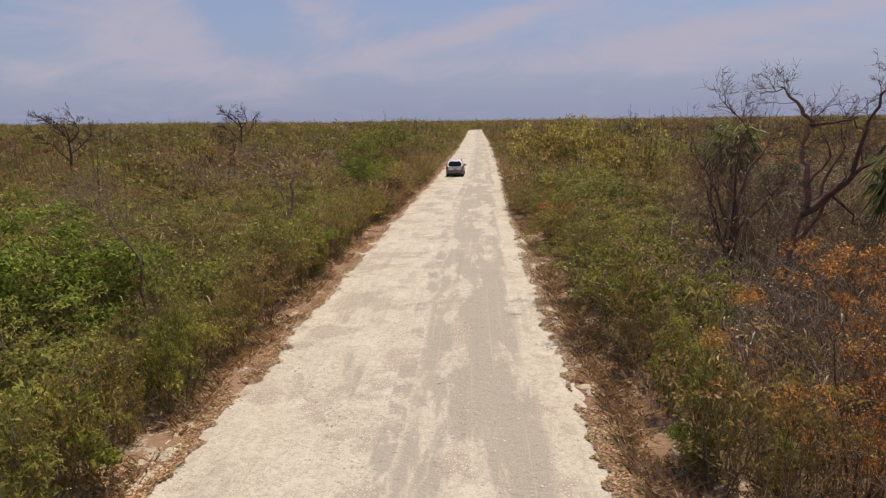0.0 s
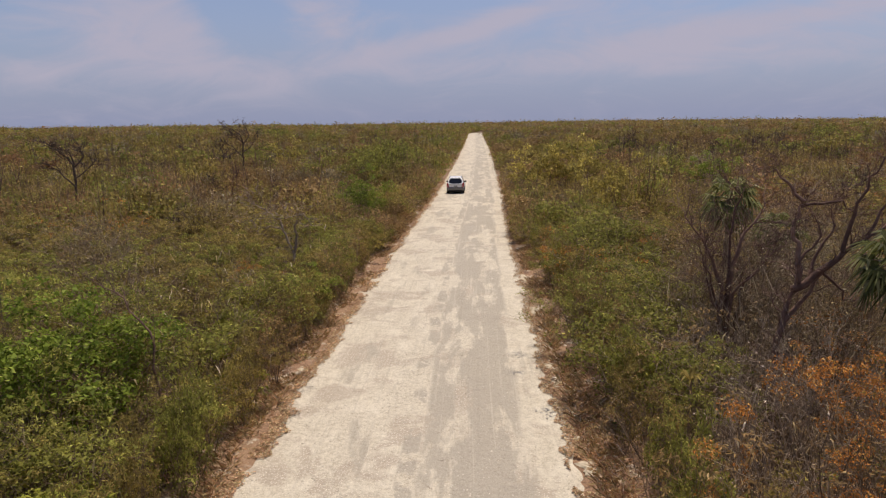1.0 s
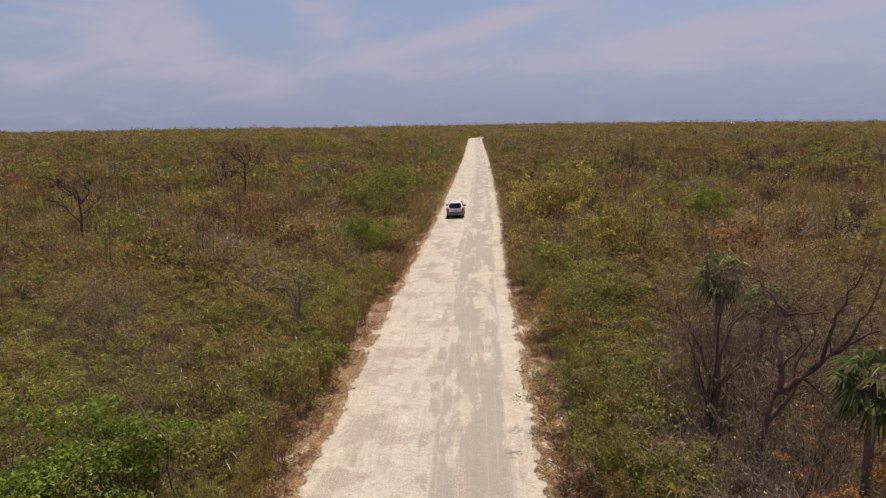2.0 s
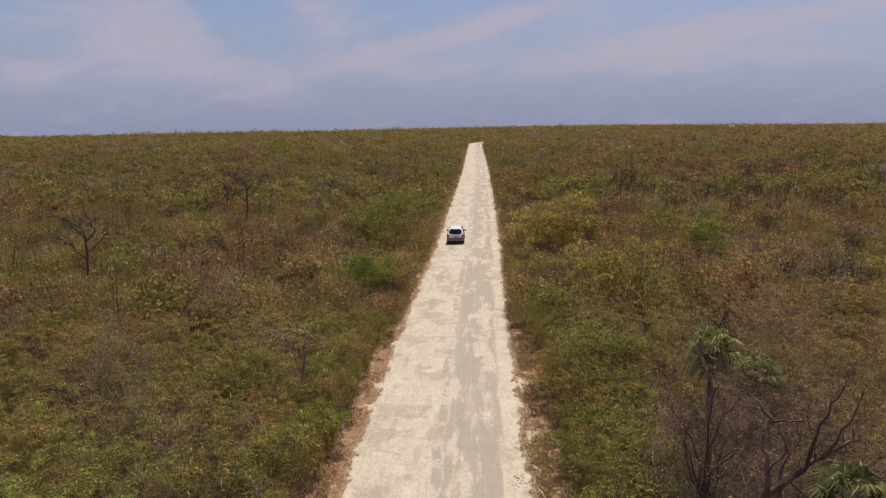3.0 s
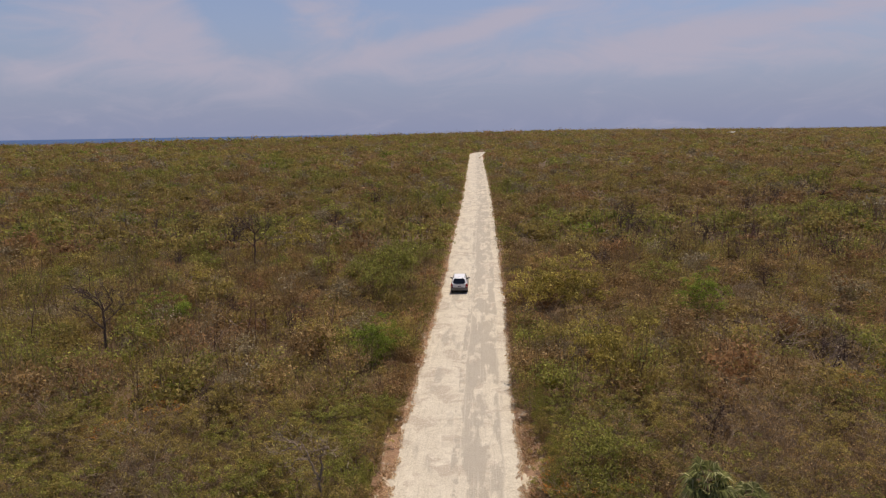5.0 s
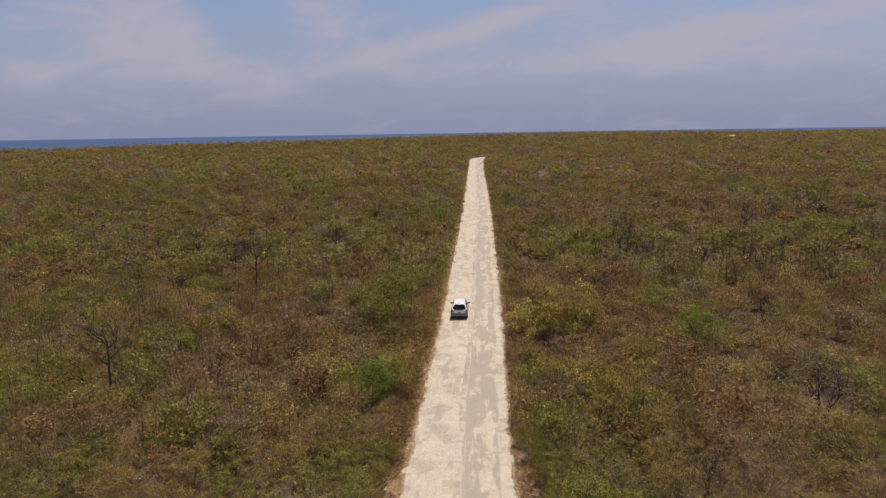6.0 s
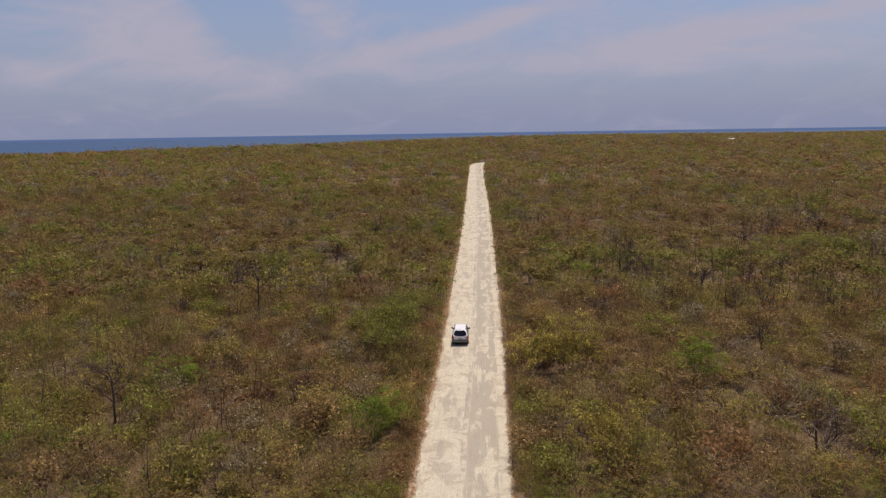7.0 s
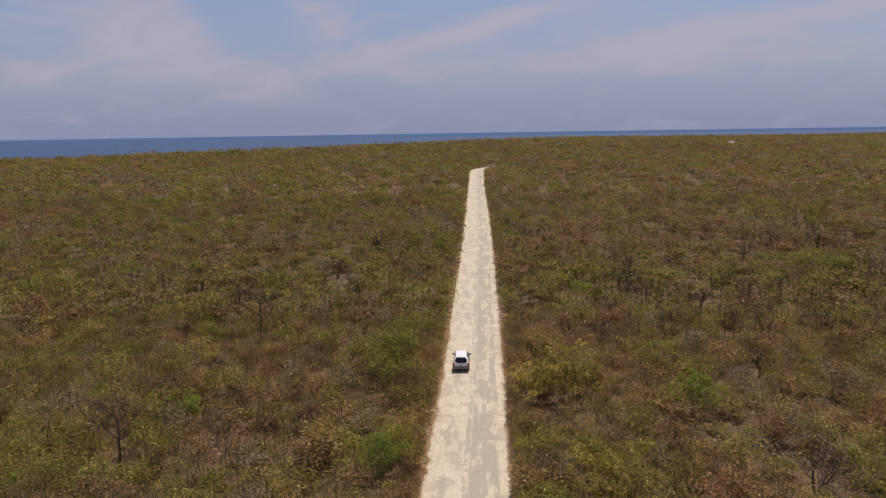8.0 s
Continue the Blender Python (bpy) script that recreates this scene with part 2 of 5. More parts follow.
    col = mix(t, maths(t, "MULTIPLY", ramp(t, maths(t, "SUBTRACT", 1.0, track), 0.60, 0.68), 0.18), col, ROAD_PALE[2])
    dots = maths(t, "MULTIPLY", ramp(t, noise_tex(t, p, 7.5, 4, 0.65), 0.64, 0.70), 0.5)
    col = mix(t, dots, col, (0.22, 0.175, 0.125))
    t.links.new(col, b.inputs["Base Color"])
    b.inputs["Roughness"].default_value = 0.92
    h = maths(t, "ADD", maths(t, "MULTIPLY", grit, 1.0), maths(t, "MULTIPLY", lumps, 1.2))
    bump(t, b, h, 1.0, 0.045)
    return m


ROAD_PALE = [(0.432, 0.367, 0.272), (0.645, 0.570, 0.440), (0.735, 0.657, 0.518)]
ROAD_GREY = [(0.332, 0.288, 0.224), (0.470, 0.411, 0.325)]


def sea_material():
    m, t, b = material("blue_sea")
    p = position(t)
    n = noise_tex(t, p, 0.02, 5, 0.6)
    t.links.new(mix(t, n, (0.022, 0.055, 0.125), (0.045, 0.095, 0.205)), b.inputs["Base Color"])
    b.inputs["Roughness"].default_value = 0.5
    b.inputs["Specular IOR Level"].default_value = 0.25
    bump(t, b, noise_tex(t, p, 0.15, 4), 0.6, 0.8)
    return m


def verge_material():
    m, t, b = material("verge_litter")
    p = position(t)
    fine, mid, wide = noise_tex(t, p, 38, 5, 0.75), noise_tex(t, p, 1.7, 7, 0.72, 0.5), noise_tex(t, p, 0.25, 3)
    leafy = noise_tex(t, p, 11, 4, 0.65, 0.6)
    fine = maths(t, "ADD", maths(t, "MULTIPLY", fine, 0.55), maths(t, "MULTIPLY", leafy, 0.45))
    col = mix(t, ramp(t, fine, 0.36, 0.62), (0.16, 0.088, 0.050), (0.42, 0.250, 0.145))
    col = mix(t, ramp(t, wide, 0.4, 0.65), col, mix(t, fine, (0.25, 0.148, 0.082), (0.44, 0.280, 0.160)))
    pale = maths(t, "MULTIPLY", ramp(t, mid, 0.55, 0.62), ramp(t, fine, 0.3, 0.45))
    col = mix(t, pale, col, mix(t, fine, (0.46, 0.37, 0.26), (0.66, 0.56, 0.42)))
    t.links.new(col, b.inputs["Base Color"])
    b.inputs["Roughness"].default_value = 0.95
    bump(t, b, maths(t, "ADD", fine, mid), 0.9, 0.05)
    return m


VERGE = verge_material()
SOIL, ROAD, SEA = ground_material(), road_material(), sea_material()
STONE = bark("pale_limestone", (0.40, 0.34, 0.26), (0.68, 0.61, 0.50))


# ---- plan of the land ----
def smooth(a, b, v):
    s = np.clip((np.asarray(v, float) - a) / (b - a), 0, 1)
    return s * s * (3 - 2 * s)


MID_Y = np.array([-40, 8, 17, 25, 35, 46, 56, 75, 84, 121, 172, 267, 318, 330, 340, 347, 353, 358])
MID_X = np.array([-3.4, -0.9, -0.5, 0.05, 0.6, 1.45, 2.25, 3.55, 4.1, 6.55, 9.5, 14.6, 17.4, 18.6, 21.0, 25.5, 34.0, 46.0])
HALF = 3.4


def middle(y):
    y = np.asarray(y, float)
    return sum(np.interp(y + d, MID_Y, MID_X) for d in (-4, -2, 0, 2, 4)) / 5


RISE_Y = np.array([-200, 30, 60, 90, 130, 250, 350, 450, 600, 760, 1000, 5000])
RISE_Z = np.array([0, 0, 0.35, 0.9, 1.7, 4.1, 6.0, 7.9, 10.4, 13.2, 15.8, 15.8])


def crest(x):
    return 360 + np.interp(np.asarray(x, float), [-1500, -275, 40, 700, 3000], [-160, 30, 390, 660, 700])


def land(x, y):
    """Height of the ground: flat by the road, climbing slowly ahead to a crest, then down to the sea."""
    x, y = np.broadcast_arrays(np.asarray(x, float), np.asarray(y, float))
    c = crest(x)
    yy = np.minimum(y, c)
    z = sum(np.interp(yy + d, RISE_Y, RISE_Z) for d in (-14, 0, 14)) / 3
    side = -np.minimum(x - middle(np.minimum(yy, 350)), 0)
    z = z + 0.012 * np.maximum(side - 40, 0) * smooth(100, 380, yy)
    z = z - 5.5 * smooth(120, 650, x) * smooth(250, 850, yy)
    over = np.maximum(y - c, 0)
    return np.maximum(z - 0.05 * over * smooth(0, 120, over), -9.0)


def mesh_of(name, verts, quads, mats, slots=None, smooth_faces=False):
    """A mesh of quads from arrays; a last index of -1 makes a triangle."""
    verts, quads = np.asarray(verts, np.float32), np.asarray(quads, np.int32)
    corners = quads.ravel()
    corners = corners[corners >= 0]
    sides = np.where(quads[:, 3] < 0, 3, 4)
    me = bpy.data.meshes.new(name)
    me.vertices.add(len(verts))
    me.vertices.foreach_set("co", verts.ravel())
    me.loops.add(len(corners))
    me.loops.foreach_set("vertex_index", corners)
    me.polygons.add(len(quads))
    me.polygons.foreach_set("loop_start", np.concatenate([[0], np.cumsum(sides)[:-1]]).astype(np.int32))
    for mt in mats:
        me.materials.append(mt)
    if slots is not None:
        me.polygons.foreach_set("material_index", np.asarray(slots, np.int32))
    me.polygons.foreach_set("use_smooth", np.full(len(quads), smooth_faces))
    me.update(calc_edges=True)
    return me


def grid_quads(n, k):
    i, j = np.meshgrid(np.arange(n - 1), np.arange(k - 1), indexing="ij")
    a = (i * k + j).ravel()
    return np.stack([a, a + 1, a + k + 1, a + k], 1)


def make_land():
    ys = np.concatenate([np.arange(-120, 0, 6.0), np.arange(0, 80, 0.8), np.arange(80, 420, 5.0), np.arange(420, 1500, 20.0), [1600, 1900, 2500]])
    off = np.concatenate([[-2500, -1800, -1300, -1000], np.arange(-800, -60, 20.0), np.arange(-60, -8, 2.0), np.arange(-8, 8, 0.4),
                          np.arange(8, 60, 2.0), np.arange(60, 800, 20.0), [800, 1000, 1300, 1800, 2500]])
    Y, O = np.meshgrid(ys, off, indexing="ij")
    X = O + middle(np.minimum(Y, 335))
    Z = land(X, Y)
    rough = np.array([noise.noise((x * 0.5, y * 0.5, 0.0)) if abs(o) < 60 and -5 < y < 85 else 0.0 for x, y, o in zip(X.ravel(), Y.ravel(), O.ravel())]).reshape(X.shape)
    near = np.abs(X - middle(Y))
    Z = Z + rough * 0.07 * smooth(3.6, 4.8, near) - 0.16 * (1 - smooth(3.6, 4.3, near))
    me = mesh_of("ground", np.stack([X, Y, Z], -1).reshape(-1, 3), grid_quads(*X.shape), [SOIL], smooth_faces=True)
    tagged(new("ground", me), "brown leaf-littered soil rising gently to a far crest", "ground", kind="structure")


def road_edge(side, y):
    """Half the road's width on one side, ragged."""
    k = 3.1 if side < 0 else 13.1
    return HALF + 0.26 * noise.noise((k, y * 0.35, 0)) + 0.14 * noise.noise((k + 4.9, y * 1.7, 0)) + 0.07 * noise.noise((k + 0.9, y * 5, 0))


def make_road():
    ys = np.concatenate([np.arange(-30, 0, 1.0), np.arange(0, 70, 0.22), np.arange(70, 160, 0.7), np.arange(160, 357, 1.5)])
    cross = np.linspace(-1, 1, 41)
    V, UV = [], []
    for y in ys:
        wl, wr = road_edge(-1, y), road_edge(1, y)
        mx = float(middle(y))
        slope = float(middle(y + 1) - middle(y - 1)) / 2
        k = math.hypot(1, slope)
        for c in cross:
            o = c * (wl if c < 0 else wr)
            px, py = mx + o * k, y
            edge = 1 - min(1, (1 - abs(c)) / 0.06)
            z = 0.03 + 0.05 * (1 - c * c) - 0.045 * edge + 0.018 * noise.noise((px * 1.3, py * 0.9, 2.0)) - 0.02 * (math.exp(-((o - 1.9) / 0.3) ** 2) + math.exp(-((o - 0.45) / 0.3) ** 2))
            V.append((px, py, z)), UV.append((o, y))
    V = np.array(V)
    V[:, 2] += land(V[:, 0], V[:, 1])
    q = grid_quads(len(ys), len(cross))
    me = mesh_of("road", V, q, [ROAD], smooth_faces=True)
    lay = me.uv_layers.new(name="across")
    lay.data.foreach_set("uv", np.array(UV, np.float32)[q.ravel()].ravel())
    tagged(new("road", me), "pale dusty unpaved limestone road with worn grey wheel bands", "road", kind="structure")


def make_verge(side):
    """The litter strip along one edge of the road, ragged on both sides."""
    ys = np.concatenate([np.arange(-20, 5, 1.0), np.arange(5, 45, 0.08), np.arange(45, 100, 0.25), np.arange(100, 356, 1.0)])
    V, k = [], 25
    for y in ys:
        inner = road_edge(side, y) - 0.2 + 0.10 * noise.noise((side * 3.0 + 20, y * 0.9, 0)) + 0.20 * noise.noise((side * 4.0 + 30, y * 2.7, 0)) + 0.12 * noise.noise((side * 6.0, y * 6.5, 0))
        outer = HALF + (1.4 if side < 0 else 1.8) + 0.4 * noise.noise((side * 9.0, y * 0.4, 0))
        mx = float(middle(y))
        for j in range(k):
            f = j / (k - 1)
            o = inner + (outer - inner) * f
            lift = -0.075 + 0.11 * min(1.0, f / 0.25) + 0.05 * noise.noise((o * 2.2, y * 2.2, side)) * min(1.0, f * 2) + 0.035 * noise.noise((o * 6.5, y * 6.5, side)) * min(1.0, f * 5)
            V.append((mx + side * o, y, lift))
    V = np.array(V)
    V[:, 2] += land(V[:, 0], V[:, 1]) + 0.02
    me = mesh_of("verge", V, grid_quads(len(ys), k), [VERGE], smooth_faces=True)
    tagged(new("verge", me), "reddish brown leaf litter strip with bare limestone patches", "verge", kind="structure")


def make_sea():
    ys = np.concatenate([np.linspace(300, 1500, 13), np.linspace(1700, 4975, 15)])
    xs = np.linspace(-4990, 4990, 41)
    Y, X = np.meshgrid(ys, xs, indexing="ij")
    me = mesh_of("sea", np.stack([X, Y, np.full(X.shape, -7.0)], -1).reshape(-1, 3), grid_quads(*X.shape), [SEA])
    tagged(new("sea", me), "deep blue sea beyond the wooded crest", "sea", kind="structure")


make_land(), make_road(), make_verge(-1), make_verge(1), make_sea()

# ---- plants ----
class Wood:
    """Collects tubes (wood) and leaves as quads."""

    def __init__(self, seed):
        self.rng = np.random.default_rng(seed)
        self.V, self.Q, self.S, self.n = [], [], [], 0
        self.tips = []
        self.split = 0  # limbs below this level go with the crown

    def add(self, v, q, slot):
        v, q = np.asarray(v, float), np.asarray(q, int)
        self.V.append(v), self.Q.append(np.where(q < 0, -1, q + self.n)), self.S.append(np.full(len(q), slot))
        self.n += len(v)

    def tube(self, pts, radii, sides=4, slot=0):
        pts = np.asarray(pts, float)
        rings = []
        ang = np.linspace(0, 2 * np.pi, sides, endpoint=False)
        for i, p in enumerate(pts):
            d = pts[min(i + 1, len(pts) - 1)] - pts[max(i - 1, 0)]
            d = d / (np.linalg.norm(d) + 1e-9)
            a = np.cross(d, (0.31, 0.87, 0.38))
            a /= np.linalg.norm(a) + 1e-9
            b = np.cross(d, a)
            rings.append(p + radii[i] * (np.cos(ang)[:, None] * a + np.sin(ang)[:, None] * b))
        q = []
        for i in range(len(pts) - 1):
            for j in range(sides):
                k = (j + 1) % sides
                q.append((i * sides + j, i * sides + k, (i + 1) * sides + k, (i + 1) * sides + j))
        self.add(np.concatenate(rings), q, slot)

    def limb(self, p, d, length, r, level, kids, bend=0.35, sides=4, steps=4, lift=0.0, thin=0.006, slot=0, angle=0.8):
        """One limb with its side limbs, down to thin twigs."""
        rng = self.rng
        steps = steps if level else (2 if self.split else 1)
        pts, rad = [np.array(p, float)], [r]
        d = np.array(d, float) / np.linalg.norm(d)
        for i in range(steps):
            d = d + rng.normal(0, bend / steps * 1.6, 3) + np.array((0, 0, lift / steps))
            d[2] = max(d[2], -0.1 if self.split else 0.3)
            d /= np.linalg.norm(d)
            pts.append(pts[-1] + d * length / steps)
            rad.append(max(thin * 0.6, r * (1 - 0.75 * (i + 1) / steps)))
        self.tube(pts, rad, sides if level > 0 else 3, slot if level >= self.split else 1)
        if level == 0:
            self.tips.append((pts[-2], pts[-1]))
            return
        for k in range(kids[-level]):
            f = rng.uniform(0.35, 1.0)
            i = min(int(f * steps), steps - 1)
            q = pts[i] + (pts[i + 1] - pts[i]) * (f * steps - i)
            side = rng.normal(0, 1, 3)
            dd = (pts[i + 1] - pts[i]) / (length / steps)
            side -= dd * side.dot(dd)
            side /= np.linalg.norm(side) + 1e-9
            nd = dd * math.cos(angle * rng.uniform(0.6, 1.3)) + side * math.sin(angle)
            self.limb(q, nd, length * rng.uniform(0.45, 0.75), max(thin, rad[i] * 0.6), level - 1, kids, bend, max(3, sides - 1), max(2, steps - 1), lift, thin, slot, angle)

    def leaves(self, centres, size, slot, flat=0.5, long=1.9, facing=None, tri=False, wild=0.5):
        """Leaf blades at the centres; flat draws their faces towards the sky, facing gives them a way to face."""
        rng, m = self.rng, len(centres)
        if not m:
            return
        nrm = rng.normal(0, 1, (m, 3))
        if facing is not None:
            nrm = nrm * wild + facing
        else:
            nrm[:, 2] = np.abs(nrm[:, 2]) + flat
        nrm /= np.linalg.norm(nrm, axis=1)[:, None]
        a = np.cross(nrm, rng.normal(0, 1, (m, 3)))
        a /= np.linalg.norm(a, axis=1)[:, None] + 1e-9
        b = np.cross(nrm, a)
        s = size * rng.uniform(0.6, 1.35, m)[:, None]
        c = np.asarray(centres)
        if tri:
            wide = 1.2 if long < 2.2 else 0.8
            v = np.stack([c - a * s * 0.55 * long, c + b * s * 0.58 * wide + a * s * 0.2, c - b * s * 0.42 * wide + a * s * 0.45 * long], 1)
            q = np.concatenate([np.arange(m * 3).reshape(m, 3), np.full((m, 1), -1)], 1)
        else:
            v = np.stack([c - a * s * 0.5 * long, c + b * s * 0.5 + nrm * s * 0.12, c + a * s * 0.5 * long - nrm * s * 0.1, c - b * s * 0.5 + nrm * s * 0.12], 1)
            q = np.arange(m * 4).reshape(m, 4)
        self.add(v.reshape(-1, 3), q, slot)

    def crown(self, count, size, slot, spread=0.22, flat=0.5, long=1.9, keep=1.0, tri=False):
        """Leaves in clusters round the ends of the twigs, facing outwards and up."""
        rng = self.rng
        pick = rng.permutation(len(self.tips))[:max(1, int(len(self.tips) * keep))]
        ends = np.array([t[0] * 0.4 + t[1] * 0.6 for t in self.tips])
        reach = spread * rng.uniform(0.7, 1.7, len(ends))
        idx = rng.choice(pick, count, p=reach[pick] ** 2 / (reach[pick] ** 2).sum())
        way = rng.normal(0, 1, (count, 3))
        way /= np.linalg.norm(way, axis=1)[:, None]
        way[:, 2] = np.where(way[:, 2] < -0.3, -way[:, 2], way[:, 2])
        r = reach[idx][:, None] * rng.uniform(0.15, 1.0, (count, 1)) ** 0.5
        self.leaves(ends[idx] + way * r * (1.15, 1.15, 0.8), size, slot, flat, long, way * 0.7 + (0, 0, flat), tri)

    def brush(self, count, height, reach, length, width, low=0.35, tint=0.4):
        """Fine dry twigs spreading outwards between the leaves: slot 4, and in the leaves' colour slot 1."""
        rng = self.rng
        a, d = rng.uniform(0, 6.28, count), reach * np.sqrt(rng.uniform(0, 1, count))
        z = height * rng.uniform(low, 0.82, count) * (1 - 0.3 * (d / reach) ** 2)
        p = np.stack([d * np.cos(a), d * np.sin(a), z], 1)
        up = p - (0, 0, height * 0.2)
        up /= np.linalg.norm(up, axis=1)[:, None] + 1e-9
        up += rng.normal(0, 0.55, (count, 3)) + (0, 0, 0.15)
        up /= np.linalg.norm(up, axis=1)[:, None]
        b = rng.uniform(0, 6.28, count)
        side = np.stack([np.cos(b), np.sin(b), np.zeros(count)], 1) * width * rng.uniform(0.6, 1.3, (count, 1))
        l = length * rng.uniform(0.5, 1.4, (count, 1))
        v = np.stack([p - side, p + side, p + up * l], 1).reshape(-1, 3)
        q = np.concatenate([np.arange(count * 3).reshape(count, 3), np.full((count, 1), -1)], 1)
        k = int(count * tint)
        self.add(v[:3 * k], q[:k], 1)
        self.add(v[3 * k:], q[k:] - np.where(q[k:] < 0, 0, 3 * k), 4)

    def arrays(self):
        return np.concatenate(self.V), np.concatenate(self.Q), np.concatenate(self.S)


def shrub(seed, h, leaf, count, stems=5, kids=(3, 3), keep=0.8, spread=0.2, flare=0.55, sides=4, steps=4, thin=0.006, r=0.03, levels=2, low=True, tri=False, sprays=0, brush=0, tint=0.4, fine=0.021, long=1.9, flat=0.5):
    """A many-stemmed shrub: slot 0 wood, slot 1 leaves. Returns arrays."""
    w = Wood(seed)
    for i in range(stems):
        a = 2 * math.pi * (i + w.rng.uniform(0, 0.7)) / stems
        d = (math.cos(a) * flare * w.rng.uniform(0.4, 1.3), math.sin(a) * flare * w.rng.uniform(0.4, 1.3), 1)
        w.limb((0.12 * math.cos(a), 0.12 * math.sin(a), -0.1), d, h * w.rng.uniform(0.65, 0.9), r * w.rng.uniform(0.7, 1.2), levels, kids, 0.4, sides, steps, 0.15, thin)
    for i in range(sprays):
        a, d = w.rng.uniform(0, 6.28), h * 0.42 * math.sqrt(w.rng.uniform(0, 1))
        p = np.array((d * math.cos(a), d * math.sin(a), h * w.rng.uniform(0.45, 0.75)))
        w.tube([p, p + w.rng.normal(0, 0.13, 3) + (0, 0, h * w.rng.uniform(0.15, 0.38))], [0.013, 0.005], 3, 3 if i % 4 == 0 else 0)
    if brush:
        w.brush(brush, h, h * 0.45, h * 0.2, fine, 0.3, tint)
    if count:
        w.crown(int(count * 0.8), leaf, 1, spread, flat, long, keep, tri)
        if low:
            m = int(count * 0.2)
            ang, rr = w.rng.uniform(0, 2 * np.pi, m), h * 0.34 * np.sqrt(w.rng.uniform(0, 1, m))
            w.leaves(np.stack([rr * np.cos(ang), rr * np.sin(ang), w.rng.uniform(0.1, 0.7, m) * h * 0.7], 1), leaf * 0.9, 1)
    return w.arrays()


def clump(seed, h, r, lobes, count, leaf, stems=3, twigs=6, shape=0.75, thick=0.022, brush=0, tint=0.4, wild=0.5):
    """A bush seen from some way off: uneven lobes of leaves over a few stems, with bare twigs sticking out."""
    w = Wood(seed)
    rng = w.rng
    for i in range(lobes):
        a, d = rng.uniform(0, 6.28), r * 0.75 * math.sqrt(rng.uniform(0.05, 1)) * (i > 0)
        c = np.array((d * math.cos(a), d * math.sin(a), h * (rng.uniform(0.55, 0.82) if i % 3 else rng.uniform(0.25, 0.5)) * (1 - 0.25 * d / r)))
        size = r * rng.uniform(0.32, 0.6) * np.array((1, 1, rng.uniform(0.6, 1.0)))
        m = max(4, int(count / lobes * rng.uniform(0.6, 1.4)))
        way = rng.normal(0, 1, (m, 3))
        way[:, 2] = np.abs(way[:, 2]) - 0.35
        way /= np.linalg.norm(way, axis=1)[:, None]
        w.leaves(c + way * size * np.clip(rng.normal(0.92, 0.2, (m, 1)), 0.4, 1.14), leaf, 1, 0.5, 1.7, way * shape + (0, 0, 1 - shape), True, wild)
        inner = way[:m // 4]
        w.leaves(c + inner * size * rng.uniform(0.3, 0.75, (len(inner), 1)) - (0, 0, 0.12 * size[2]), leaf * 1.8, 1, 0.5, 1.4, inner * 0.3 + (0, 0, 0.7), True)
        if i < stems:
            w.tube([(0.1 * d, 0, -0.1), c * 0.6 + rng.normal(0, 0.1, 3), c + (0, 0, size[2] * 0.6)], [thick * 2.2, thick * 1.6, thick * 0.6], 3, 0)
    if brush:
        w.brush(brush, h, r * 0.95, h * 0.17, leaf * 0.15, 0.35, tint)
    for i in range(twigs):
        a, d = rng.uniform(0, 6.28), r * 0.8 * math.sqrt(rng.uniform(0, 1))
        p = np.array((d * math.cos(a), d * math.sin(a), h * rng.uniform(0.3, 0.6)))
        w.tube([p, p + rng.normal(0, 0.22, 3) + (0, 0, h * rng.uniform(0.35, 0.6))], [thick, thick * 0.4], 3, 2 if i % 2 else 0)
    return w.arrays()


def plant(name, arrays, wood, leaf, label, category, group="", tuft=None):
    """A plant of its own: an empty with its stems and its crown."""
    V, Q, S = arrays
    root = new(name)
    root.empty_display_size = 0.2
    S = np.where(S > 2, 0, S)
    for part_name, slot, mt in (("trunk", 0, wood), ("crown", 1, leaf or wood), ("leaves", 2, tuft)):
        q = Q[S == slot]
        if not len(q) or mt is None:
            continue
        used = np.unique(q[q >= 0])
        index = np.full(len(V) + 1, -1)
        index[used] = np.arange(len(used))
        ob = new(part_name, mesh_of(name + "_" + part_name, V[used], index[q], [mt], smooth_faces=slot == 0))
        ob.parent = root
    return tagged(root, label, category, group)


def on_land(x, y, turn=0.0, size=1.0, tall=1.0, sink=0.03):
    return pose(x, y, float(land(x, y)) - sink, 0, 0, turn) @ Matrix.Diagonal((size, size, size * tall, 1))


def place(ob, x, y, turn=0.0, size=1.0, tall=1.0):
    ob.matrix_basis = on_land(x, y, turn, size, tall)
    return ob


def clear_of(spots, x, y, gap):
    return all((x - a) ** 2 + (y - b) ** 2 > gap * gap for a, b in spots)


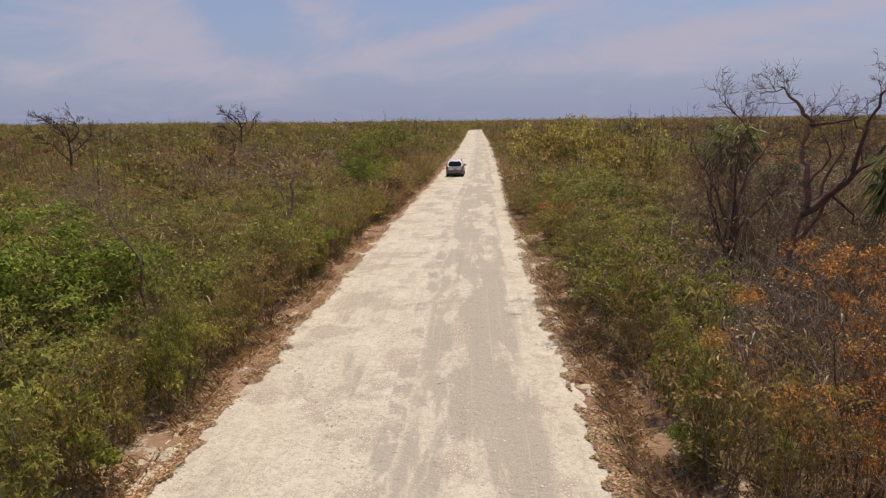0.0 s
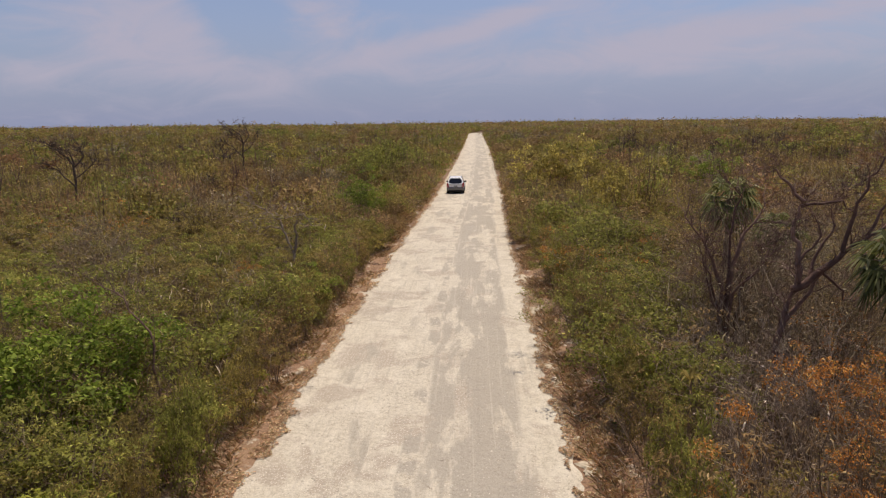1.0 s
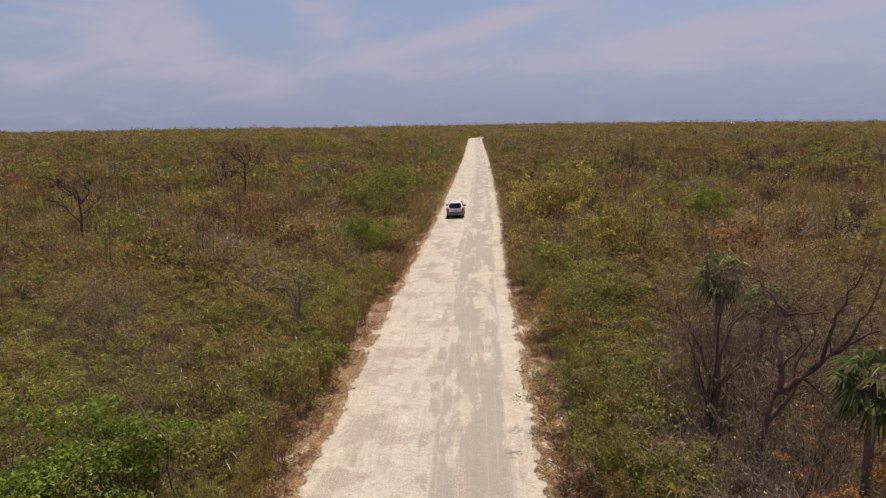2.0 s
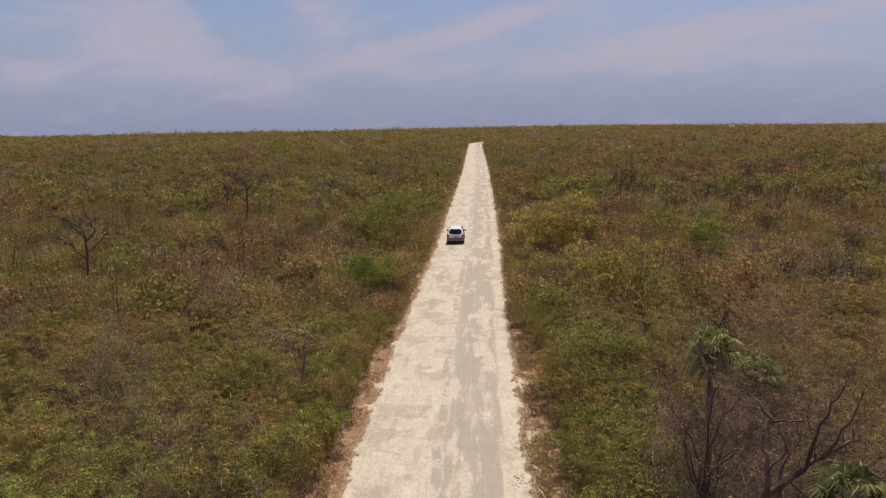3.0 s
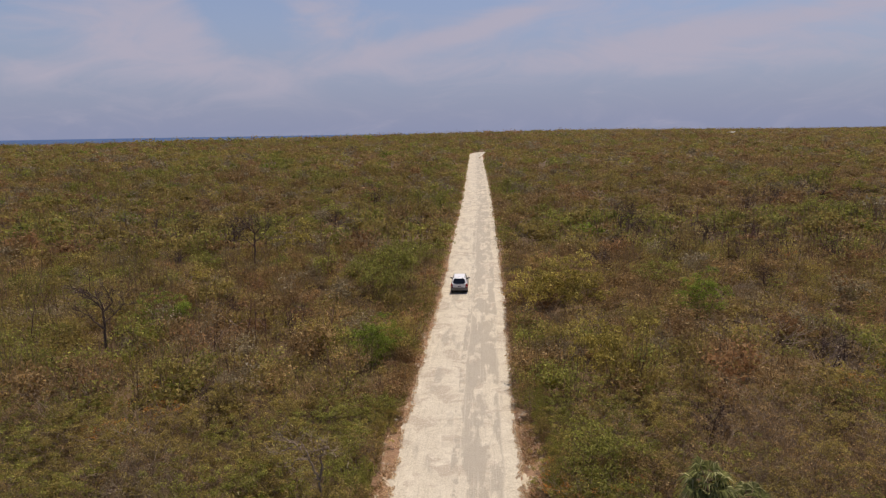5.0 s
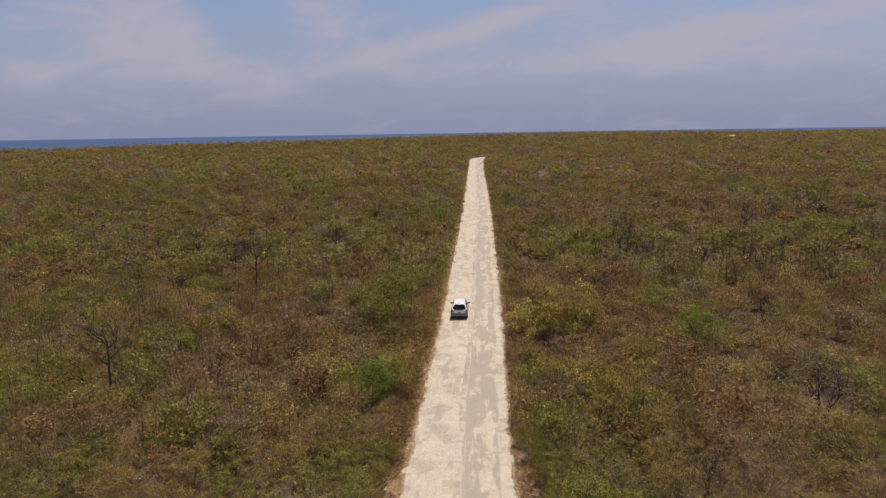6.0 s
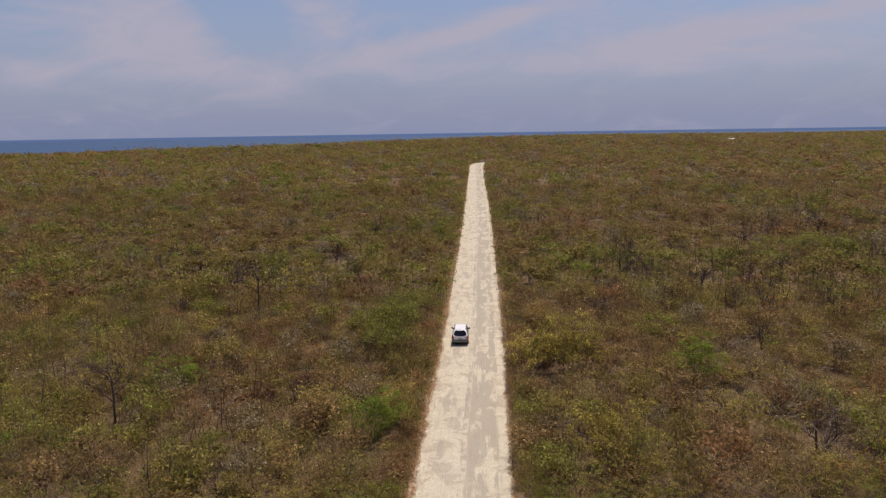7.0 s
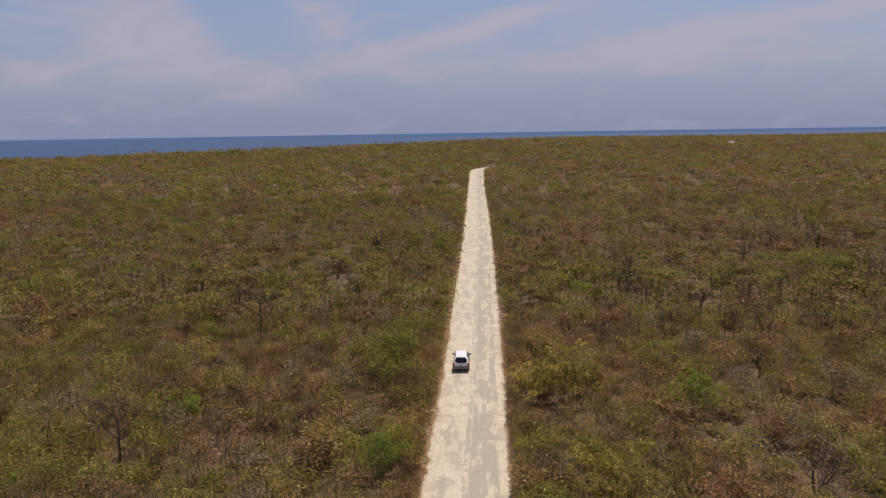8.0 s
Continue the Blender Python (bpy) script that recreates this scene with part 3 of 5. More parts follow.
def stuff(name, protos, spots, mats, label, category, tone=0.0, swing=0.5):
    """Joins many plants into one mesh. spots: x, y, turn, size, tall, prototype, leaf slot."""
    VV, QQ, SS, TT, n = [], [], [], [], 0
    tones = tone + np.random.default_rng(len(spots)).uniform(-swing, swing, len(spots))
    zs = land(spots[:, 0], spots[:, 1])
    for (x, y, turn, size, tall, kind, leaf), z, tone in zip(spots, zs, tones):
        V, Q, S = protos[int(kind)]
        c, s = math.cos(turn) * size, math.sin(turn) * size
        v = np.stack([V[:, 0] * c - V[:, 1] * s + x, V[:, 0] * s + V[:, 1] * c + y, V[:, 2] * size * tall + z - 0.05], 1)
        VV.append(v.astype(np.float32)), QQ.append(np.where(Q < 0, -1, Q + n))
        SS.append(np.where(S == 1, int(leaf), np.where(S == 2, 8, np.where(S == 3, 7, np.where(S == 4, 9, 0)))))
        TT.append(np.full(len(v), tone, np.float32))
        n += len(v)
    me = mesh_of(name, np.concatenate(VV), np.concatenate(QQ), mats, np.concatenate(SS))
    me.attributes.new("tone", "FLOAT", "POINT").data.foreach_set("value", np.concatenate(TT))
    me.attributes.new("calm", "FLOAT", "POINT").data.foreach_set("value", np.full(n, 1.0 if category == "woods" else 0.5, np.float32))
    return tagged(new(name, me), label, category, kind="stuff")


MIXED = [WOOD, LEAF["olive"], LEAF["green"], LEAF["dry"], LEAF["yellow"], LEAF["bright"], LEAF["rust"], PALE_WOOD, DEAD, LEAF["brush"], LEAF["russet"], LEAF["ash"]]
HUE = (1, 2, 3, 4, 5, 6, 10, 11)


def hue_at(rng, x, y, near=False):
    """Which leaves grow at a spot: drier inland, greener along the road's edge."""
    n = 1.35 * noise.noise((x * 0.04, y * 0.027, 7.0)) + 0.75 * noise.noise((x * 0.13, y * 0.09, 3.0)) + ((0.3 if x < 0 else 0.15) if near else 0.4 if x < 0 else 0.08) + (0.55 if y < 48 and 0 < x < 15 else 0.0)
    edge = math.exp(-max(0.0, abs(x - float(middle(min(y, 350)))) - 4.5) / 6.5)
    w = np.array([0.46, (0.26 if near else 0.15) + 0.28 * edge, 0.40, 0.022 if y < 80 else 0.007, 0.004, 0.003 if near else 0.0004, 0.085, 0.15])
    w *= np.exp(np.array([0.2, 1.3, -1.6, 0.6, 1.2, -0.8, -1.2, -0.6]) * n)
    return int(rng.choice(HUE, p=w / w.sum()))


def scatter(rng, y0, y1, gap, margin, inner, wide=0.765, jitter=0.48):
    """Spots between two distances, spread over what lies ahead, clear of the road."""
    out = []
    for y in np.arange(y0, y1, gap):
        half = wide * y + margin
        for x in np.arange(-half, half, gap):
            px, py = x + rng.uniform(-jitter, jitter) * gap, y + rng.uniform(-jitter, jitter) * gap
            off = abs(px - float(middle(min(py, 358))))
            if py < 358 and off < inner + rng.uniform(0, 0.5):
                continue
            if py > float(crest(px)) + 70:
                continue
            out.append((px, py))
    return out


ROOM = []  # spots taken by plants of their own

# ---- plants of their own ----
def dead_tree(seed, h, lean, kids=(3, 3, 4), r=0.13, fork=2, bend=0.5, thin=0.008):
    w = Wood(seed)
    w.split = 2
    for i in range(fork):
        a = w.rng.uniform(0, 6.28)
        d = (lean[0] + 0.36 * math.cos(a) * (i > 0), lean[1] + 0.36 * math.sin(a) * (i > 0), 1)
        w.limb((0.1 * i, 0.05 * i, -0.1), d, h * (0.72 - 0.05 * i), r * max(0.4, 1 - 0.15 * i), 3, kids, bend, 6, 5, 0.1, thin, 0, 0.75)
    return w.arrays()


def forked_tree(seed, limbs, kids=(4, 4), stout=0.85, twig=1.0, thin=0.004, wind=(0, 0, 0), leaves=0):
    """A bare tree from a few main limbs, each start, bends and end as (x, y, z) with its thickness, and twigs grown from them."""
    w = Wood(seed)
    w.split = 3
    for r, pts in limbs:
        r *= stout
        pts = [np.array(p, float) for p in pts]
        fine = []
        for a, b in zip(pts, pts[1:]):
            for k in range(3):
                fine.append(a + (b - a) * k / 3 + w.rng.normal(0, 0.035, 3))
        fine.append(pts[-1])
        n = len(fine)
        w.tube(fine, [r * (1 - 0.86 * i / n) for i in range(n)], 7, 0)
        for i in range(n // 3, n):
            for k in range(2 if i > n // 2 else 1):
                d = fine[min(i + 1, n - 1)] - fine[i - 1]
                d = d / (np.linalg.norm(d) + 1e-6) + w.rng.normal(0, 0.65, 3) + (0, 0, 0.25) + np.array(wind)
                w.limb(fine[i], d, twig * w.rng.uniform(0.35, 0.85), max(thin * 2.2, r * 0.2), 2, kids, 0.6, 4, 4, 0.2, thin, 0, 0.7)
    if leaves:
        w.crown(leaves, 0.085, 2, 0.16, 0.5, 1.7, 0.5)
    return w.arrays()


def palm_arrays(seed, h, fronds, reach, blades=22):
    """A fan palm: ringed trunk, stalks, fan blades, and a skirt of dead ones."""
    w = Wood(seed)
    rng = w.rng
    lean = rng.normal(0, 0.05, 2)
    zs = np.linspace(-0.1, h, 14)
    w.tube([(lean[0] * z, lean[1] * z, z) for z in zs], [0.085 + 0.018 * (i % 2) for i in range(14)], 8, 0)
    top = np.array((lean[0] * h, lean[1] * h, h))
    for i in range(fronds):
        az, el = i * 2.399 + rng.uniform(-0.2, 0.2), 1.3 - 2.35 * ((i + rng.uniform(0, 1)) / fronds) ** 0.85
        out = np.array((math.cos(az) * math.cos(el), math.sin(az) * math.cos(el), math.sin(el)))
        stalk = reach * rng.uniform(0.45, 0.6)
        hub = top + out * stalk
        w.tube([top, top + out * stalk * 0.5 + (0, 0, 0.04), hub], [0.018, 0.014, 0.01], 3, 0)
        side = np.cross(out, (0, 0, 1))
        side /= np.linalg.norm(side) + 1e-9
        lift = np.cross(side, out)
        v, q = [], []
        for k in range(blades):
            t = (k / (blades - 1) - 0.5) * 3.9
            d = out * math.cos(t) + side * math.sin(t)
            length = reach * (0.62 - 0.05 * abs(t)) * rng.uniform(0.9, 1.08)
            wide = np.cross(d, lift) * 0.036
            b0 = hub + d * length * 0.45 + lift * 0.03
            tip = hub + d * length - np.array((0, 0, length * rng.uniform(0.35, 0.75)))
            v += [hub, b0 + wide, tip, b0 - wide]
            q.append((4 * k, 4 * k + 1, 4 * k + 2, 4 * k + 3))
        w.add(v, q, 1)
    return w.arrays()


def feature_plants():
    spots = []

    def own(ob, x, y, turn=0.0, size=1.0, tall=1.0, gap=True):
        place(ob, x, y, turn, size, tall)
        if gap:
            spots.append((x, y))
        return ob

    # bare trees
    own(plant("dead_tree", forked_tree(3, [
        (0.15, [(-0.05, 0, -0.1), (-0.05, 0, 1.2), (0, 0, 2.2), (0.15, 0, 2.7), (0.3, 0, 3.4)]),
        (0.09, [(0.28, 0, 3.3), (0.27, 0.05, 4.15), (0.14, 0.1, 4.5), (0.26, 0.1, 5.0), (0.38, 0.1, 5.15)]),
        (0.05, [(0.3, 0.1, 5.05), (0.72, 0, 5.1), (1.1, -0.1, 5.15), (1.35, -0.15, 4.85)]),
        (0.055, [(0.3, 0.1, 5.1), (0, 0.15, 5.55), (-0.2, 0.15, 5.72), (-0.5, 0.2, 5.85)]),
        (0.125, [(0.22, 0, 3.15), (0.77, -0.1, 3.62), (1.22, -0.15, 4.06), (1.68, -0.2, 4.4), (2.3, -0.3, 4.75)]),
        (0.09, [(0.05, 0, 2.3), (0.54, -0.05, 2.96), (0.8, -0.1, 3.55)]),
        (0.055, [(0.58, 0, 3.5), (0.83, 0.1, 4.07), (1.05, 0.15, 4.6), (1.1, 0.2, 5.1)]),
        (0.065, [(1.2, -0.15, 4.05), (1.28, -0.2, 4.89), (1.53, -0.25, 5.66), (1.78, -0.3, 6.15)]),
        (0.05, [(1.68, -0.2, 4.4), (2.0, -0.2, 5.2), (2.25, -0.3, 6.1)]), (0.045, [(0.3, 0, 3.75), (0.64, -0.1, 4.4), (0.5, -0.1, 4.85)]),
        (0.045, [(0.85, -0.1, 3.5), (1.28, -0.15, 3.1), (1.52, -0.2, 2.8)])], (5, 4), 0.78, 0.7), DEAD, None, "tall leafless dead tree with dark forking limbs", "tree"), 7.6, 13.2)
    own(plant("dead_tree", forked_tree(8, [
        (0.07, [(0, 0, -0.1), (-0.1, 0, 2.6), (-0.5, 0.1, 3.7), (-1.1, 0.1, 4.5)]), (0.075, [(0.05, 0, -0.1), (0.2, 0.1, 3.2), (0.5, 0.1, 4.1), (1.0, 0.2, 4.7)]),
        (0.05, [(0.1, 0, -0.1), (0.2, -0.1, 2.5), (0.7, -0.2, 3.2), (1.3, -0.3, 3.8)]), (0.05, [(0.0, 0.1, -0.1), (0.1, 0.1, 2.8), (0.15, 0.2, 4.0), (0.3, 0.2, 5.0), (-0.25, 0.2, 5.6)]),
        (0.045, [(0.0, -0.1, -0.1), (-0.2, -0.2, 2.0), (-0.7, -0.3, 3.0), (-0.8, -0.4, 4.2)]), (0.05, [(0.25, 0, -0.1), (0.35, 0, 1.8), (0.6, 0.1, 2.8), (1.2, 0.1, 3.5)]), (0.05, [(-0.1, 0, -0.1), (-0.15, 0, 1.9), (-0.4, 0.1, 3.0), (-0.7, 0.1, 3.7)])], (6, 5), 1.0, 1.1), DEAD, None, "leafless many-stemmed reddish brown tree beside a palm", "tree"), 7.35, 15.4, gap=False)
    grey = [plant("bare_tree", dead_tree(11 + i, 5.4, (0.1 * (-1) ** i, 0.05), (4, 4, 3), 0.21, 3, 0.55, 0.026), BLACKENED, None, "leafless dark tree standing above the scrub", "tree", "bare trees in the scrub") for i in range(3)]
    own(grey[0], 34.0, 78.0, 20, 1.0), own(grey[1], -30.0, 84.0, 80, 1.0), own(grey[2], 26.8, 88.5, 10, 1.1)
    for x, y, seed, k in ((-25.9, 43.0, 14, 1.02), (-23.2, 71.7, 15, 1.16)):
        own(plant("windswept_tree", forked_tree(seed, [(0.13, [(0, 0, -0.1), (0, 0, 2.9), (0.1, 0.1, 4.6), (-0.7, 0.2, 5.4), (-1.8, 0.3, 6.2)]), (0.09, [(0.05, 0.1, 4.4), (0.8, 0, 5.2), (0.6, 0, 6.0)]),
            (0.08, [(0, 0, 3.2), (-0.8, -0.2, 4.2), (-1.6, -0.3, 4.7)]), (0.08, [(0.1, 0.1, 4.6), (-0.1, 0, 5.4), (-0.9, 0, 6.0)]), (0.07, [(0.05, 0, 3.6), (1.0, 0.3, 4.4), (1.5, 0.4, 5.0)])], (4, 3), 0.8, 1.15, 0.014, (-0.5, 0, 0)), BLACKENED, None, "windswept leafless dark tree standing above the scrub", "tree"), x, y, 0, k)
    for i, (x, y, s) in enumerate([(-28.3, 55, 0.85), (-19.5, 52, 0.8), (29.5, 87, 0.95), (51.7, 166, 1.0), (14.2, 30.0, 0.72), (26.4, 39.2, 0.8), (-33, 72, 0.9), (36, 72, 0.9),
                                   (43, 84, 0.9), (-46, 96, 1.0), (18.5, 70, 0.8), (-13, 49, 0.7), (-38, 44, 0.75), (33, 60, 0.8), (55, 110, 1.0), (-15, 34, 0.7), (38, 101, 0.95), (47, 70, 0.85)] + [(float(u), float(v), 0.75 + 0.2 * (k % 3)) for k, (u, v) in enumerate(zip(np.random.default_rng(4).uniform(-75, 85, 34), np.random.default_rng(7).uniform(52, 135, 34))) if abs(u - float(middle(v))) > 8 and abs(u) < 0.7 * v]):
        ob = copy_thing(grey[i % 3], on_land(x, y, 67 * i, 0.78 * s))
        spots.append((x, y))
    own(plant("gnarled_tree", forked_tree(31, [
        (0.085, [(0, 0, -0.1), (0.05, 0, 1.2), (0, 0, 1.9), (-0.3, 0, 2.7), (-0.53, 0, 3.28), (-0.98, 0.1, 3.64), (-1.87, 0.1, 3.18)]),
        (0.045, [(-0.98, 0.1, 3.64), (-1.35, 0.1, 3.84), (-1.73, 0.1, 4.04)]), (0.07, [(0.02, 0, 1.8), (0.12, 0, 3.03), (0.27, 0, 3.5), (-0.4, -0.1, 3.35)]),
        (0.045, [(0.27, 0, 3.5), (0.58, 0, 3.5), (0.78, 0, 3.05)]), (0.04, [(-0.4, 0, 2.9), (-0.9, -0.2, 3.1), (-1.2, -0.3, 2.8)])], (3, 3), 0.9, 0.9, 0.006, (0, 0, 0), 330),
        PALE_WOOD, None, "gnarled half-bare tree with arching limbs and few yellow-green leaves", "tree", tuft=LEAF["yellow"]), -6.17, 24.6)
    own(plant("leaning_tree", forked_tree(6, [(0.045, [(0, 0, -0.1), (-0.05, 0, 1.4), (-0.1, 0, 2.6), (-0.6, 0.1, 3.3), (-1.3, 0.2, 3.7)])], (2, 2)), DEAD, None, "thin bare leaning tree in roadside scrub", "tree"), -6.35, 12.6)
    # palms
    palm = own(plant("fan_palm", palm_arrays(1, 4.4, 24, 1.1, 17), WOOD, LEAF["palm"], "dark green fan palm rising out of the scrub", "palm", "fan palms"), 9.4, 19.8, gap=False)
    own(copy_thing(palm, Matrix()), 11.6, 20.5, 130, 0.95, 0.78, gap=False)
    own(plant("fan_palm", palm_arrays(4, 4.0, 24, 0.95, 17), WOOD, LEAF["palm"], "fan palm with drooping fronds behind a dead tree", "palm", "fan palms"), 9.15, 11.7)
    # coloured bushes
    bush = {}
    for key, seed, h, size, n, label in (("bright", 51, 3.4, 0.062, 6200, "bright green leafy bush in the dry scrub"), ("yellow", 52, 4.0, 0.095, 3200, "yellow-green flowering tree crown above brown scrub"),
                                         ("rust", 53, 2.7, 0.024, 4600, "bush with rust-orange dying leaves"), ("green", 54, 2.5, 0.06, 2600, "fresh green bush at the road's edge")):
        bush[key] = (plant(key.replace("rust", "orange") + "_bush", shrub(seed, h, size, n, 7, (4, 3), 0.55 if key == "rust" else 0.9, 0.17 if key == "rust" else 0.3, 0.8 if key == "yellow" else 0.62, low=key != "yellow", tri=True), WOOD, LEAF[key], label, "bush", "coloured bushes"), [])
    where = {
        "bright": [(-8.5, 11.6, 0.95), (-7.9, 13.0, 0.85), (-5.9, 42.2, 0.85, 1.15), (-5.2, 44.0, 0.7, 1.1), (-25.4, 50.0, 0.9), (-24.0, 51.4, 0.9), (22.4, 51.4, 1.0, 1.2), (-5.2, 20.8, 0.5), (3.75, 8.3, 0.24), (4.75, 8.1, 0.2)],
        "yellow": [(7.8, 53.6, 0.95, 1.3), (9.6, 54.2, 1.0, 1.4), (11.4, 54.4, 1.0, 1.4), (13.1, 54.8, 0.95, 1.3), (10.4, 38.4, 0.9, 1.3), (11.8, 39.0, 0.95, 1.3), (10.9, 36.9, 0.75, 1.25), (-19.7, 78.0, 1.0, 1.35), (-14.4, 50, 0.6), (13.6, 39.4, 0.7)],
        "rust": [(5.75, 7.7, 0.85, 1.42), (6.6, 8.0, 0.9, 1.35), (5.35, 7.0, 0.5, 1.3), (8.3, 10.8, 0.8, 1.1), (-7.2, 21.1, 0.75), (39.9, 69.4, 1.0), (-11.5, 20.0, 0.7)],
        "green": [(4.9, 12.4, 0.8), (4.5, 14.4, 0.9), (6.2, 17.1, 0.9), (7.0, 18.4, 0.9), (-5.1, 21.5, 0.7), (-5.2, 23.0, 0.65), (-5.6, 18.0, 0.9), (-5.3, 26.2, 0.75), (5.9, 20.2, 0.9),
                  (-5.3, 29.0, 0.8), (-5.0, 33.0, 0.8), (6.6, 25, 1.1), (7.6, 27.3, 1.2), (-6.4, 14.2, 0.9), (-5.5, 11.6, 0.6), (-5.6, 60, 1.7, 1.25), (-5.0, 64, 1.7, 1.25), (-6.0, 56.5, 1.5, 1.2), (-8, 62, 1.6, 1.2), (-4.2, 68, 1.5, 1.2),
                  (-6.5, 8.7, 0.7), (-7.6, 10.0, 0.8), (9.4, 10.4, 0.9), (8.0, 9.6, 0.5), (22.0, 61.2, 1.4), (22.4, 300, 1.5), (61.8, 97.0, 2.1)],
    }
    for key, (first, _) in bush.items():
        for i, (x, y, s, *tall) in enumerate(where[key]):
            own(first if i == 0 else copy_thing(first, Matrix()), x, y, 77 * i, s, *tall)
    bare = plant("bare_bush", shrub(57, 3.0, 0.05, 60, 9, (4, 4), 0.5, 0.2, 0.7, 4, 3, 0.006), PALE_WOOD, LEAF["straw"], "leafless bush of pale grey twigs", "bush", "bare grey bushes")
    for i, (x, y, s) in enumerate([(6.0, 10.6, 0.7), (5.4, 10.3, 0.6), (6.2, 13.7, 0.75), (5.3, 16.0, 0.6), (7.5, 14.2, 0.85), (-6.0, 16.2, 0.7), (6.9, 10.9, 0.75), (7.7, 12.1, 0.8), (6.4, 12.3, 0.72),
                                   (5.9, 9.1, 0.5), (7.1, 9.3, 0.6), (8.4, 13.4, 0.9), (6.9, 15.0, 0.85), (8.2, 10.3, 0.7), (-7.4, 9.4, 0.6), (-8.6, 14.6, 0.8), (-9.0, 17.6, 0.9), (-7.0, 19.6, 0.8)]):
        own(bare if i == 0 else copy_thing(bare, Matrix()), x, y, 61 * i, s)
    pale = plant("bare_bush", shrub(59, 3.2, 0.05, 30, 7, (4, 3), 0.5, 0.2, 0.75, 4, 4, 0.013, 0.06), PALE_WOOD, LEAF["straw"], "leafless bush of crooked pale branches", "bush", "bare pale bushes")
    for i, (x, y, s) in enumerate([(22.9, 45.1, 1.0), (26.8, 37.6, 1.0), (25.0, 44.0, 1.1), (27.6, 40.4, 1.0), (-16.4, 27.0, 0.9), (-23.7, 33.0, 0.9), (-13.2, 25.0, 0.8), (13.0, 47.0, 0.9), (17.0, 31.0, 0.8), (31.0, 52.0, 1.0), (28.0, 58.0, 1.0),
                                   (-19.0, 45.0, 1.0), (-27.0, 62.0, 1.0), (-11.0, 68.0, 0.9), (15.0, 63.0, 0.9), (38.0, 64.0, 1.0), (21.0, 72.0, 1.0), (-36.0, 58.0, 1.0)]):
        own(pale if i == 0 else copy_thing(pale, Matrix()), x, y, 47 * i, s)
    twiggy = plant("twiggy_bush", shrub(58, 3.7, 0.042, 900, 8, (4, 4), 0.6, 0.22, 0.5, 4, 3, 0.006, tri=True, brush=420, tint=0.6, fine=0.009, long=2.5), WOOD, LEAF["ash"], "tall dense bush of brown dry twigs", "bush", "tall twiggy bushes")
    for i, (x, y, s) in enumerate([(7.9, 16.6, 0.95), (8.8, 17.3, 1.0), (9.9, 17.8, 0.95), (10.9, 18.3, 1.0), (8.5, 15.0, 0.9), (6.7, 16.5, 0.8), (9.2, 13.8, 0.95), (10.6, 15.6, 1.0), (11.8, 17.0, 1.0),
                                   (-10.4, 19.0, 0.9), (-12.6, 21.5, 0.9), (12.6, 20.2, 0.95), (13.4, 23.0, 0.9), (-14.6, 24.5, 0.9)]):
        own(twiggy if i == 0 else copy_thing(twiggy, Matrix()), x, y, 53 * i, s)
    spots += [(8.6, 52.2), (10.4, 52.6), (12.2, 53.0), (9.6, 36.6), (12.2, 37.4)]  # open ground before the yellow crowns
    return spots


ROOM += feature_plants()


